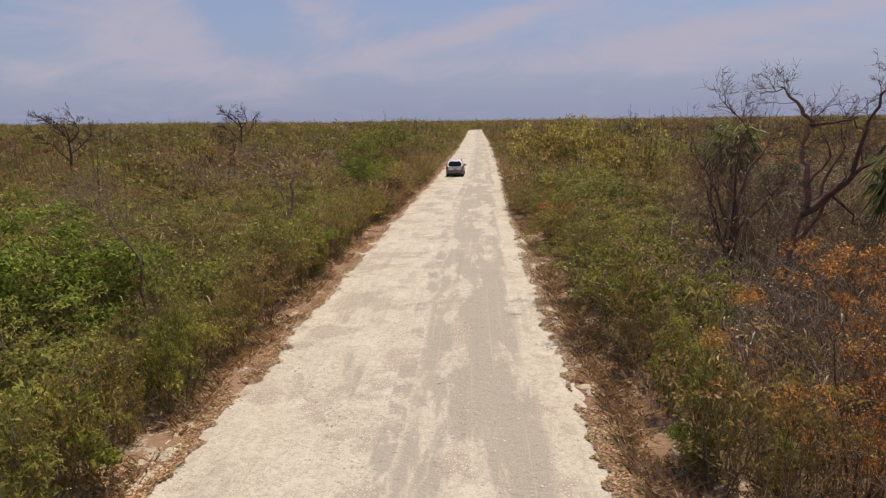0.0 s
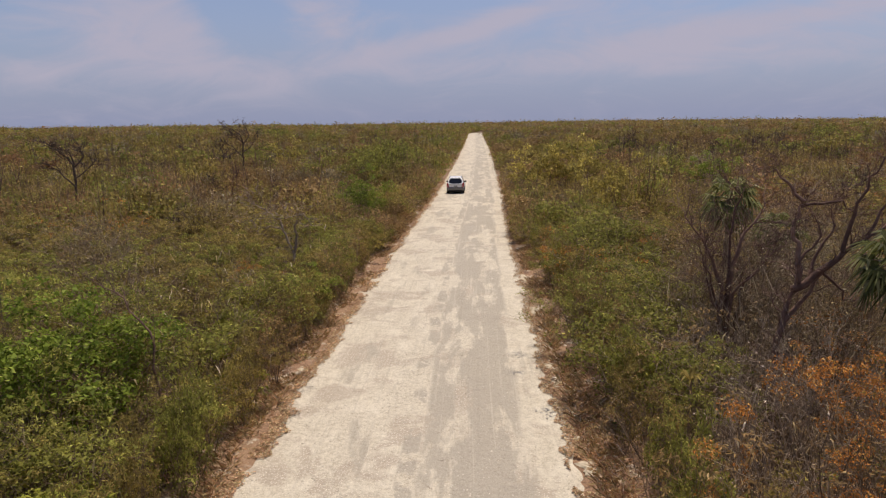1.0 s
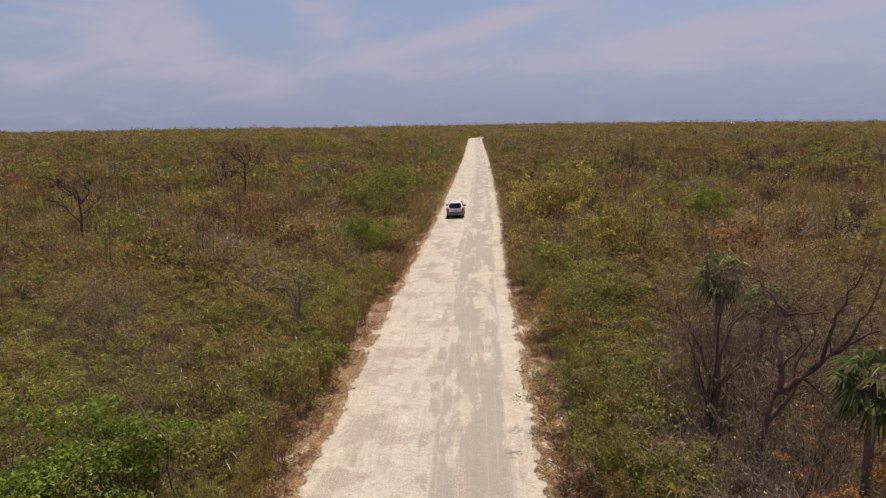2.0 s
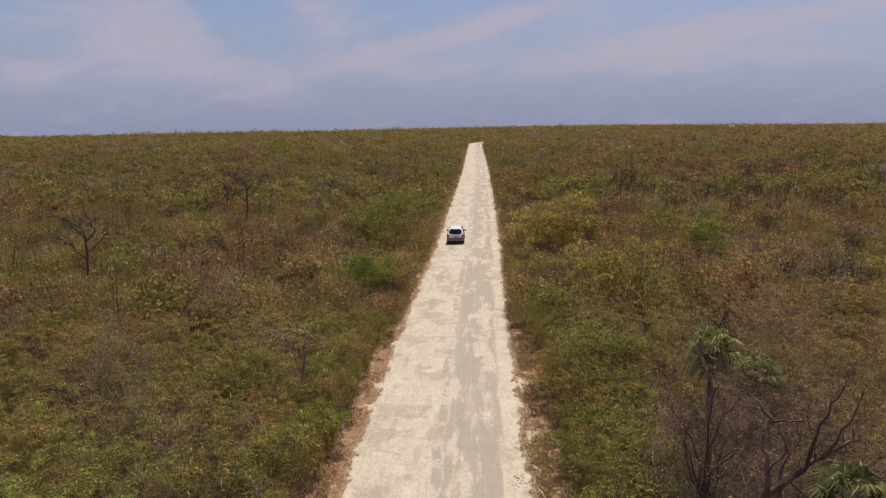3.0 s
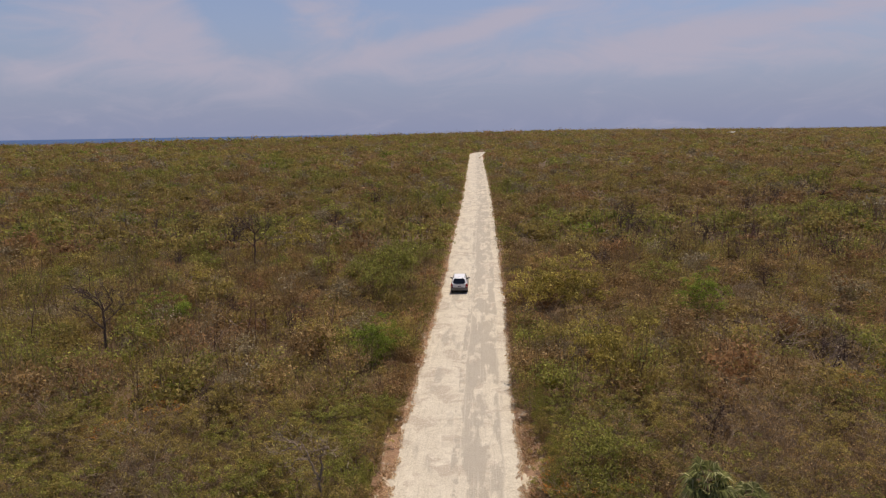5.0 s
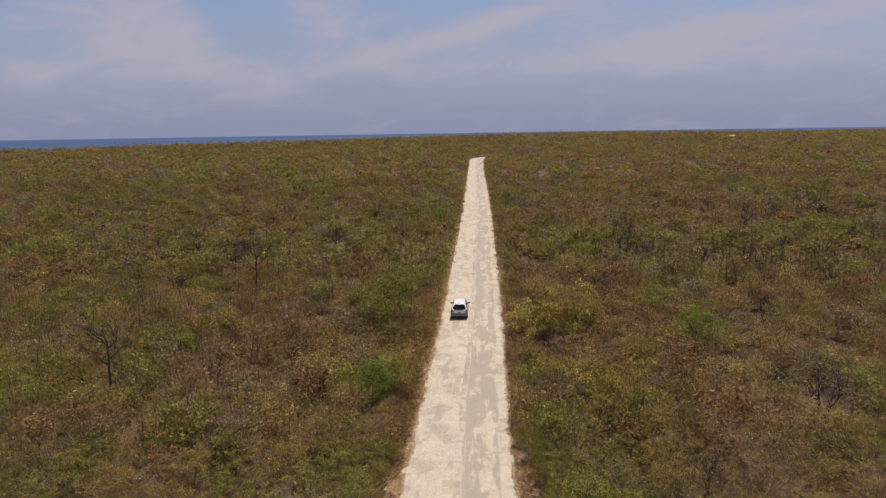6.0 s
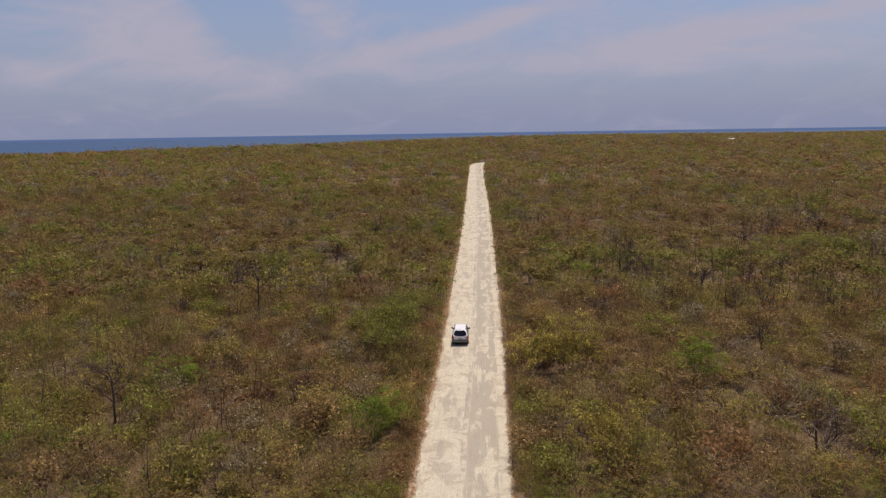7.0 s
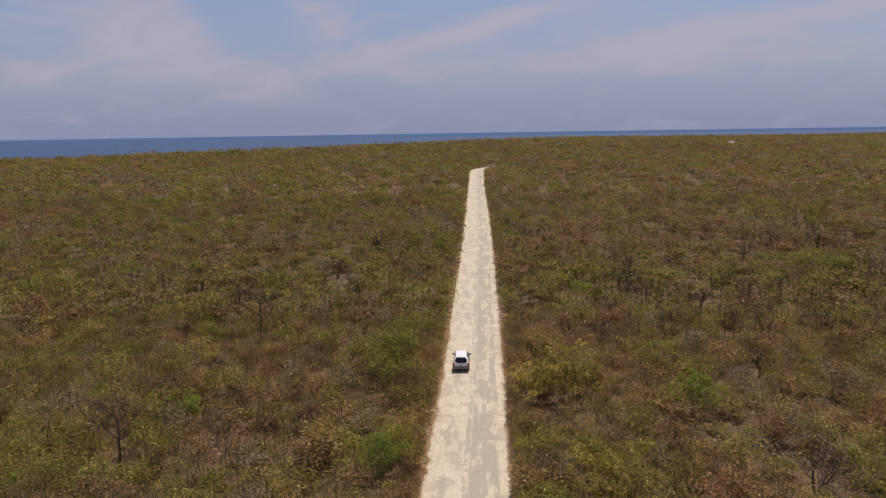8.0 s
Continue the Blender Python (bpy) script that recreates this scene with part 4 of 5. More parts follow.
def near_scrub():
    rng = np.random.default_rng(12)
    kinds = []
    for band in (0, 1):
        for i, key in enumerate(("olive", "olive", "olive", "green", "yellow", "dry", "dry", "dry", "rust")):
            bare = key in ("dry", "rust")
            leaf, many = ((0.044, 2700), (0.054, 2100))[band]
            arr = shrub(100 + i + 20 * band, 2.7 + 0.25 * (i % 3), leaf, int(many * (0.4 if bare else 1)), 6, ((4, 4) if bare else (3, 4), (4, 3) if bare else (3, 3))[band], 0.5 if bare else 0.75, 0.2, 0.6, 4, 3, 0.0045, tri=True, brush=(170, 190)[band], tint=0.35, fine=(0.006, 0.010)[band], long=2.3)
            label = {"olive": "dense shrub with small olive-green leaves", "green": "green leafy shrub near the road", "yellow": "thin shrub with yellowing leaves",
                     "dry": "half-bare shrub with brown twigs and dry leaves", "rust": "shrub with withered rust-brown leaves"}[key]
            kinds.append(plant(("dry_shrub" if bare else "leafy_shrub"), arr, PALE_WOOD if i % 3 == 2 else WOOD, LEAF[key], label, "shrub", "roadside scrub"))
    used = set()
    for x, y in scatter(rng, 6.2, 34.5, 1.68, 4.5, 4.6, 0.77):
        if not clear_of(ROOM, x, y, 0.55):
            continue
        hue = hue_at(rng, x, y, True)
        if x > 5.6 and y < 17 and rng.uniform() < 0.6:
            hue = int(rng.choice([3, 10, 11, 2]))
        if x < -4.6 and y < 10.5 and rng.uniform() < 0.38:
            hue = int(rng.choice([3, 11]))
        pool = {1: (0, 1, 2), 2: (3, 3, 0), 3: (5, 6, 7), 4: (4, 1), 5: (3,), 6: (8, 6), 10: (8, 5), 11: (7, 6)}[hue]
        k = int(rng.choice(pool)) + (9 if y > 18 else 0)
        size = min(rng.uniform(0.75, 1.1) * (0.78 + 0.3 * smooth(4.5, 9, abs(x - float(middle(y))))), (abs(x - float(middle(y))) - HALF + 0.1) / 2.3)
        if y < 9.2 and 0 < x < 5.4:
            size = min(size, 0.42)
        if 5.6 < x < 8.4 and 9.3 < y < 13.1:  # low growth before the dead tree
            size = min(size, 0.58)
        m = on_land(x, y, rng.uniform(0, 360), float(size), rng.uniform(0.85, 1.08))
        if k in used:
            copy_thing(kinds[k], m)
        else:
            kinds[k].matrix_basis = m
            used.add(k)
    # a denser, upright row right behind the verges
    rows = []
    for i, key in enumerate(("green", "olive", "olive", "dry")):
        arr = shrub(150 + i, 2.1, 0.060, 800 if key == "dry" else 1900, 7, (3, 3), 0.8, 0.22, 0.24, 4, 3, 0.0045, tri=True, brush=110, tint=0.35, fine=0.006, long=2.3)
        rows.append(plant("dry_shrub" if key == "dry" else "leafy_shrub", arr, WOOD, LEAF[key], "upright half-dry shrub behind the verge" if key == "dry" else "dense upright leafy shrub behind the verge", "shrub", "verge shrubs"))
    count = 0
    for y in np.arange(6.9, 35, 0.72):
        for side in (-1, 1):
            yy = float(y + rng.uniform(-0.35, 0.35))
            x = float(middle(yy)) + side * (HALF + (0.85 if side < 0 else 1.4) + rng.uniform(-0.15, 0.35))
            k = int(rng.choice([0, 0, 0, 1, 2, 3]))
            size, tall = rng.uniform(0.5, 0.72), rng.uniform(1.1, 1.75)
            m = on_land(x, yy, rng.uniform(0, 360), size, tall)
            if count < 4:
                rows[count].matrix_basis = m
            else:
                copy_thing(rows[k], m)
            count += 1
    for y in np.arange(8, 35, 1.25):
        for side in (-1, 1):
            yy = float(y + rng.uniform(-0.5, 0.5))
            x = float(middle(yy)) + side * (HALF + (1.75 if side < 0 else 2.35) + rng.uniform(-0.2, 0.4))
            if clear_of(ROOM, x, yy, 0.7) and (yy > 10 or side < 0):
                copy_thing(kinds[int(rng.choice([3, 3, 0, 1, 4, 5])) + (9 if yy > 18 else 0)], on_land(x, yy, rng.uniform(0, 360), rng.uniform(0.62, 0.85), rng.uniform(0.85, 1.1)))
    for k, ob in enumerate(kinds):
        if k not in used:
            place(ob, 20.0 + k, 33.0)


near_scrub()


def make_undergrowth():
    """Low herbs, dry stalks and fallen twigs that fill the gaps between the shrubs."""
    w = Wood(401)
    rng = w.rng
    for x, y in scatter(rng, 6, 13, 0.36, 3, 4.5, 0.75) + scatter(rng, 13, 36, 0.68, 3, 4.35, 0.75):
        z = float(land(x, y))
        kind = rng.uniform()
        h = rng.uniform(0.25, 0.9)
        if kind < 0.5:
            m = 14
            a = rng.uniform(0, 6.28, m)
            r = rng.uniform(0, 0.28, m)
            w.leaves(np.stack([x + r * np.cos(a), y + r * np.sin(a), z + h * rng.uniform(0.2, 1.0, m)], 1), 0.055, int(rng.choice([1, 2, 3, 3])), 0.6, 1.9, None, True)
        for k in range(2 if kind < 0.5 else 5):
            a, b = rng.uniform(0, 6.28), rng.uniform(0.1, 0.6)
            p = np.array((x + rng.normal(0, 0.15), y + rng.normal(0, 0.15), z - 0.03))
            w.tube([p, p + (math.cos(a) * b * 0.4, math.sin(a) * b * 0.4, h * 0.9), p + (math.cos(a) * b, math.sin(a) * b, h * 1.5)], [0.008, 0.006, 0.003], 3, int(rng.choice([0, 7])))
    V, Q, S = w.arrays()
    tagged(new("undergrowth", mesh_of("undergrowth", V, Q, MIXED, S)), "low herbs and dry stalks between the shrubs", "undergrowth", kind="stuff")
    g = Wood(402)
    rng = g.rng
    for x0, y0, sx, sy, z0, n in ((-7.2, 18.5, 1.8, 4.0, 2.5, 110), (-6.0, 12.5, 1.0, 2.5, 1.9, 40), (6.6, 10.5, 1.5, 2.5, 2.0, 50), (5.6, 14, 1.0, 3.0, 1.9, 40)):
        for i in range(n):
            p = np.array((rng.normal(x0, sx), rng.normal(y0, sy), rng.normal(z0, 0.35)))
            if abs(p[0] - float(middle(p[1]))) < HALF + 1.0:
                continue
            a, l = rng.uniform(0, 6.28), rng.uniform(0.16, 0.34)
            d = np.array((math.cos(a) * 0.5, math.sin(a) * 0.5, -0.9)) * l
            c = np.array((-math.sin(a), math.cos(a), 0)) * 0.018
            g.add([p, p + d * 0.5 + c + (0, 0, 0.05), p + d, p + d * 0.5 - c + (0, 0, 0.05)], [(0, 1, 2, 3)], 0)
    V, Q, S = g.arrays()
    tagged(new("withered_leaves", mesh_of("withered_leaves", V, Q, [LEAF["straw"]])), "long pale withered leaves hanging in the scrub", "withered leaves", kind="stuff")


def strap_plant():
    """A rosette of long strap leaves on a thin stem."""
    w = Wood(403)
    rng = w.rng
    w.tube([(0, 0, -0.1), (0.05, 0.02, 1.0), (0.02, 0.0, 1.95)], [0.035, 0.03, 0.025], 6, 0)
    for i in range(18):
        a, rise, l = i * 2.4, rng.uniform(0.2, 1.0), rng.uniform(0.25, 0.42)
        o = np.array((math.cos(a), math.sin(a), 0))
        c = np.array((-o[1], o[0], 0)) * 0.022
        b = np.array((0.02, 0.0, 1.93))
        m, e = b + o * l * 0.5 + (0, 0, l * rise * 0.6), b + o * l + (0, 0, l * (rise * 0.5 - 0.35))
        w.add([b - c, b + c, m + c, m - c, e], [(0, 1, 2, 3), (3, 2, 4, -1)], 1)
    place(plant("strap_leaf_plant", w.arrays(), WOOD, LEAF["olive"], "rosette plant with yellow-green strap leaves in scrub", "plant"), 4.75, 11.1)


def saplings():
    """Young shoots with fresh lime leaves that come up through the scrub."""
    rng = np.random.default_rng(77)
    kinds = []
    for i in range(3):
        arr = shrub(170 + i, 1.9, 0.085, 260 + 60 * i, 2, (2, 3), 0.75, 0.2, 0.5, 4, 3, 0.004, tri=True, tint=0.3, long=2.0)
        kinds.append(plant("sapling", arr, WOOD, LEAF["lime"], "slender young shoot with fresh lime-green leaves in the scrub", "shrub", "fresh shoots"))
    count = 0
    for i in range(54):
        side = -1 if i % 3 else 1
        y = 7.5 + 20 * float(rng.uniform()) ** 1.4
        x = float(middle(y)) + side * (HALF + 0.9 + 4.5 * float(rng.uniform()) ** 1.3 + (0.7 if side > 0 else 0.0))
        if not clear_of(ROOM, x, y, 0.4) or x > 5.8 or (side > 0 and y < 12.5):
            continue
        m = on_land(x, y, rng.uniform(0, 360), rng.uniform(0.55, 1.0), rng.uniform(0.9, 1.3))
        if count < 3:
            kinds[count].matrix_basis = m
        else:
            copy_thing(kinds[count % 3], m)
        count += 1


make_undergrowth(), strap_plant(), saplings()

# ---- far and middle woods ----
def make_woods():
    rng = np.random.default_rng(5)
    near = [clump(20 + i, 3.3, 1.7, 8, 560, 0.10, 1, 7, 0.5, 0.014, 150, 0.35) for i in range(5)] + [clump(40 + i, 3.6, 1.6, 7, 200, 0.09, 2, 10, 0.5, 0.016, 340, 0.3) for i in range(3)]
    mid = [clump(60 + i, 4.0, 2.3, 8, 200, 0.22, 2, 4, 0.5, 0.022, 70, 0.4) for i in range(5)] + [clump(70 + i, 4.3, 2.2, 7, 120, 0.21, 2, 5, 0.5, 0.035, 100, 0.4) for i in range(3)]
    far = [clump(80 + i, 4.4, 3.7, 8, 108, 0.44, 1, 2, 0.75, 0.05, 24, 0.5, 0.25) for i in range(5)] + [clump(85 + i, 4.6, 3.7, 7, 74, 0.42, 1, 3, 0.75, 0.05, 44, 0.35, 0.25) for i in range(2)]
    rim = [clump(90 + i, 4.5, 7.2, 11, 92, 0.80, 0, 1, 0.75, 0.08, 16, 0.5, 0.25) for i in range(5)]

    def spots(where, count, lo, hi, reach):
        rows = []
        for x, y in where:
            if not clear_of(ROOM, x, y, 1.5):
                continue
            k = int(rng.integers(count))
            off = abs(x - float(middle(min(y, 350)))) if y < 352 else 99.0
            tall = 0.9 + 0.35 * noise.noise((x * 0.06, y * 0.05, 1.0))
            tall *= rng.uniform(0.72, 1.3)
            tall = min(tall, 0.96) if y > 205 else tall * (0.88 if y > 78 and x > 20 else 1.0)
            rows.append((x, y, rng.uniform(0, 6.28), min(rng.uniform(lo, hi), (off - HALF + 0.2) / reach) * (0.4 if 262 < y < 350 and 0 < x - float(middle(y)) < 7 else 1.0), tall, k, hue_at(rng, x, y)))
        return np.array(rows)

    edge = [(float(middle(y)) + side * (HALF + rng.uniform(0.8, 1.8)), y + rng.uniform(-0.5, 0.5)) for y in np.arange(78, 346, 1.7) for side in (-1, 1)]
    fringe = [(float(middle(y)) + side * (HALF + rng.uniform(0.75, 1.5)), y + rng.uniform(-0.5, 0.5)) for y in np.arange(34, 78, 0.75) for side in (-1, 1)]
    stuff("scrub_thicket", near, spots(scatter(rng, 34, 78, 2.3, 3, 4.7) + fringe, 8, 0.8, 1.3, 1.9), MIXED, "dense dry olive and brown scrub beside the road", "scrub")
    low = [clump(30 + i, 1.9, 1.5, 5, 190, 0.10, 1, 3, 0.4, 0.014, 40, 0.4) for i in range(4)]
    stuff("low_scrub", low, spots(scatter(rng, 35, 84, 2.6, 3, 4.6), 4, 0.8, 1.2, 1.7), MIXED, "low brown and olive bushes under the taller scrub", "scrub")
    floor_cover = [clump(35 + i, 2.2, 2.4, 5, 60, 0.2, 0, 2, 0.4, 0.02, 16, 0.4) for i in range(3)]
    stuff("low_brush", floor_cover, spots(scatter(rng, 80, 128, 4.2, 5, 5.2), 3, 0.8, 1.2, 2.4), MIXED, "low brown brush under the dry woods", "scrub", -0.2, 0.3)
    behind = [(side * (HALF + 1.3 + rng.uniform(0, 12)), rng.uniform(-13, 6.5)) for side in (-1, 1) for i in range(40)]
    stuff("roadside_scrub", near, spots([p for p in behind if clear_of(ROOM, *p, 1.0)], 8, 0.6, 1.0, 3.2), MIXED, "dense dry scrub on both sides of the road", "scrub")
    stuff("scrub_woods", mid, spots(scatter(rng, 78, 205, 3.7, 6, 5.0) + edge, 8, 0.8, 1.3, 2.1), MIXED, "dense low dry woods of olive and brown bushes", "woods", -0.22, 0.28)
    stuff("far_woods", far, spots(scatter(rng, 205, 460, 6.6, 12, 5.9), 7, 0.8, 1.25, 3.5), MIXED, "low dry woods spreading to the far crest", "woods", -0.3, 0.3)
    stuff("crest_woods", rim, spots(scatter(rng, 460, 1150, 12.5, 40, 9.0), 5, 0.8, 1.15, 6.0), MIXED, "far dry woods along the crest before the sea", "woods", -0.5, 0.3)


make_woods()


def thin_trunks():
    """Slender blackened trunks that stand close together in the dry woods."""
    w = Wood(95)
    rng = w.rng
    for i in range(420):
        if i % 3:
            y = rng.uniform(66, 128)
            x = rng.uniform(0.28, 0.78) * y
        else:
            y = rng.uniform(42, 110)
            x = -rng.uniform(0.12, 0.75) * y
        if not clear_of(ROOM, x, y, 1.0) or noise.noise((x * 0.06, y * 0.06, 12.0)) < -0.15:
            continue
        p = np.array((x, y, float(land(x, y)) - 0.1))
        h = rng.uniform(3.2, 5.3)
        bend = rng.normal(0, 0.22, (3, 3)) * (1, 1, 0.2)
        pts = [p, p + bend[0] + (0, 0, h * 0.45), p + bend[0] + bend[1] + (0, 0, h * 0.75), p + bend.sum(0) + (0, 0, h)]
        r = rng.uniform(0.03, 0.06)
        w.tube(pts, [r, r * 0.85, r * 0.6, r * 0.25], 4, 0)
        for k in range(int(rng.integers(1, 4))):
            a, l = rng.uniform(0, 6.28), rng.uniform(0.4, 1.1)
            q = pts[1] + (pts[2] - pts[1]) * rng.uniform(0.2, 1)
            w.tube([q, q + (math.cos(a) * l * 0.5, math.sin(a) * l * 0.5, l * 0.5), q + (math.cos(a) * l * 0.7, math.sin(a) * l * 0.7, l * 1.1)], [r * 0.6, r * 0.45, r * 0.2], 3, 0)
    V, Q, S = w.arrays()
    tagged(new("thin_trunks", mesh_of("thin_trunks", V, Q, [DEAD])), "slender dark bare trunks standing among the dry scrub", "dead trunks", kind="stuff")


thin_trunks()


def far_house():
    """A small white-roofed house far off among the trees."""
    house = new("house")
    x, y = 267.0, 570.0
    z = float(land(x, y))

    def solid(name, verts, faces, mt, label):
        me = bpy.data.meshes.new(name)
        me.from_pydata(verts, [], faces)
        me.materials.append(mt)
        ob = new(name, me)
        ob.parent, ob["label"] = house, label

    w, d, h, r = 2.6, 2.4, 4.1, 4.7
    solid("wall", [(-w, -d, 0), (w, -d, 0), (w, d, 0), (-w, d, 0), (-w, -d, h), (w, -d, h), (w, d, h), (-w, d, h)], [(0, 1, 5, 4), (1, 2, 6, 5), (2, 3, 7, 6), (3, 0, 4, 7)], STONE, "pale plastered wall")
    w, d = w + 0.5, d + 0.5
    solid("roof", [(-w, -d, h - 0.1), (w, -d, h - 0.1), (w, d, h - 0.1), (-w, d, h - 0.1), (-w, 0, r), (w, 0, r), (-w, -d, h - 0.3), (w, -d, h - 0.3), (w, d, h - 0.3), (-w, d, h - 0.3)],
          [(0, 1, 5, 4), (2, 3, 4, 5), (1, 2, 5), (3, 0, 4), (6, 7, 1, 0), (7, 8, 2, 1), (8, 9, 3, 2), (9, 6, 0, 3)], WHITEWASH, "white roof")
    house.matrix_basis = pose(x, y, z - 0.3, 0, 0, 12)
    tagged(house, "small far white-roofed house among dry woods", "house")


WHITEWASH = bark("whitewashed_roof", (0.5, 0.48, 0.45), (0.62, 0.60, 0.56))
far_house()

# ---- verges ----
def make_verges():
    rng = np.random.default_rng(9)
    for side, name in ((-1, "left"), (1, "right")):
        w = Wood(200 + side)
        m = 60000
        y = 6 + 74 * rng.uniform(0, 1, m) ** 1.6
        o = np.array([road_edge(side, v) for v in y]) - 0.22 + np.abs(rng.normal(0, 0.8, m)) + 0.2 * np.array([noise.noise((side * 5.0, v * 3.0, 0)) for v in y])
        x = middle(y) + side * o
        clump = np.array([noise.noise((a * 0.9, b * 0.9, 4.0)) for a, b in zip(x, y)])
        keep = clump > -0.3
        x, y, o = x[keep], y[keep], o[keep]
        crown = 0.02 * np.clip((HALF + 0.15 - o) / 0.4, 0, 1)  # the road's edge lies a little higher
        w.leaves(np.stack([x, y, land(x, y) + 0.035 + crown + rng.uniform(0.0, 0.02, len(x))], 1), 0.034, 0, 4.0, 1.7, None, True)
        V, Q, S = w.arrays()
        slot = rng.choice([0, 0, 0, 1, 2], len(Q))
        tagged(new("leaf_litter", mesh_of("leaf_litter", V, Q, [LEAF["litter"], LEAF["straw"], LEAF["brush"]], slot)), "fallen dry brown leaves along the road's edge", "leaf litter", kind="stuff")
        g = Wood(210 + side)
        n = 20000 if side < 0 else 30000
        y = 6 + 60 * rng.uniform(0, 1, n) ** 1.3
        x = middle(y) + side * (HALF + 0.5 + np.abs(rng.normal(0, 0.5, n)) - 0.25)
        keep = np.array([noise.noise((a * 0.7, b * 0.45, 9.0)) for a, b in zip(x, y)]) > -0.18
        x, y = x[keep], y[keep]
        for px, py in zip(x, y):
            z = float(land(px, py))
            a, h = rng.uniform(0, 6.28), rng.uniform(0.04, 0.20)
            dx, dy = math.cos(a), math.sin(a)
            b = rng.uniform(0.08, 0.3)
            g.add([(px - dy * 0.012, py + dx * 0.012, z), (px + dy * 0.012, py - dx * 0.012, z), (px + dx * b * 0.5 + dy * 0.008, py + dy * b * 0.5 - dx * 0.008, z + h * 0.7), (px + dx * b, py + dy * b, z + h)], [(0, 1, 2, 3)], 0)
        V, Q, S = g.arrays()
        tagged(new("dry_grass", mesh_of("dry_grass", V, Q, [LEAF["straw"], LEAF["dry"], LEAF["litter"]], rng.choice([0, 0, 1, 1, 2, 2], len(Q)))), "tufts of dry straw-coloured grass on the verge", "grass", kind="stuff")


def sand_patch(side, y, off, rx, ry, seed):
    """A thin ragged spill of pale sand on the verge."""
    rng = np.random.default_rng(seed)
    x = float(middle(y)) + side * (road_edge(side, y) + off)
    V, Q, rings, n = [], [], (1.0, 0.8, 0.5, 0.2), 40
    for k, f in enumerate(rings):
        for i in range(n):
            a = 2 * math.pi * i / n
            r = f * (1 + 0.5 * noise.noise((math.cos(a) * 1.8 + seed, math.sin(a) * 1.8, 2.0)) + 0.35 * noise.noise((math.cos(a) * 5, math.sin(a) * 5, seed)))
            px, py = x + rx * r * math.cos(a), y + ry * r * math.sin(a)
            V.append((px, py, float(land(px, py)) + 0.012 + (0.0, 0.022, 0.03, 0.03)[k] + rng.uniform(0, 0.022) * (k > 0)))
    for k in range(3):
        Q += [(k * n + i, k * n + (i + 1) % n, (k + 1) * n + (i + 1) % n, (k + 1) * n + i) for i in range(n)]
    V.append((x, y, float(land(x, y)) + 0.05))
    Q += [(3 * n + i, 3 * n + (i + 1) % n, 4 * n, -1) for i in range(n)]
    tagged(new("sand_patch", mesh_of("sand_patch", np.array(V), np.array(Q), [SAND])), "spill of pale sandy limestone on the road's edge", "sand", "sand spills")


SAND = bark("pale_sand", (0.40, 0.32, 0.21), (0.66, 0.56, 0.40))
for k, (side, y, off, rx, ry) in enumerate(((-1, 8.7, 0.3, 0.38, 0.95), (-1, 9.9, 0.25, 0.2, 0.4), (1, 9.7, 0.45, 0.22, 0.3), (1, 11.2, 0.35, 0.32, 0.35), (1, 12.3, 0.45, 0.36, 0.3), (1, 13.6, 0.35, 0.24, 0.4), (1, 15.3, 0.5, 0.42, 0.6), (1, 16.6, 0.3, 0.3, 0.4), (1, 19.6, 0.35, 0.26, 0.5), (1, 24.4, 0.35, 0.3, 0.8),
                                            (1, 18.2, 0.3, 0.25, 0.7), (-1, 16.7, 0.35, 0.25, 0.5), (1, 22.0, 0.35, 0.3, 0.8), (1, 27.0, 0.3, 0.3, 0.9))):
    sand_patch(side, y, off, rx, ry, k)


def rock_mesh(name, seed, flat=0.5):
    bm = bmesh.new()
    bmesh.ops.create_icosphere(bm, subdivisions=2, radius=1.0)
    for v in bm.verts:
        k = 1 + 0.45 * noise.noise(v.co * 1.3 + Vector((seed * 7.0, 0, 0)))
        v.co *= k
        v.co.z *= flat
    me = bpy.data.meshes.new(name)
    bm.to_mesh(me)
    bm.free()
    me.materials.append(STONE)
    return me


CHIP = np.array([(1, 0, 0), (0, 1, 0), (-1, 0, 0), (0, -1, 0), (0.62, 0.3, 0.42), (-0.3, 0.62, 0.42), (-0.62, -0.3, 0.42), (0.3, -0.62, 0.42)], float)
CHIP_FACES = [(4, 5, 6, 7), (0, 1, 5, 4), (1, 2, 6, 5), (2, 3, 7, 6), (3, 0, 4, 7)]


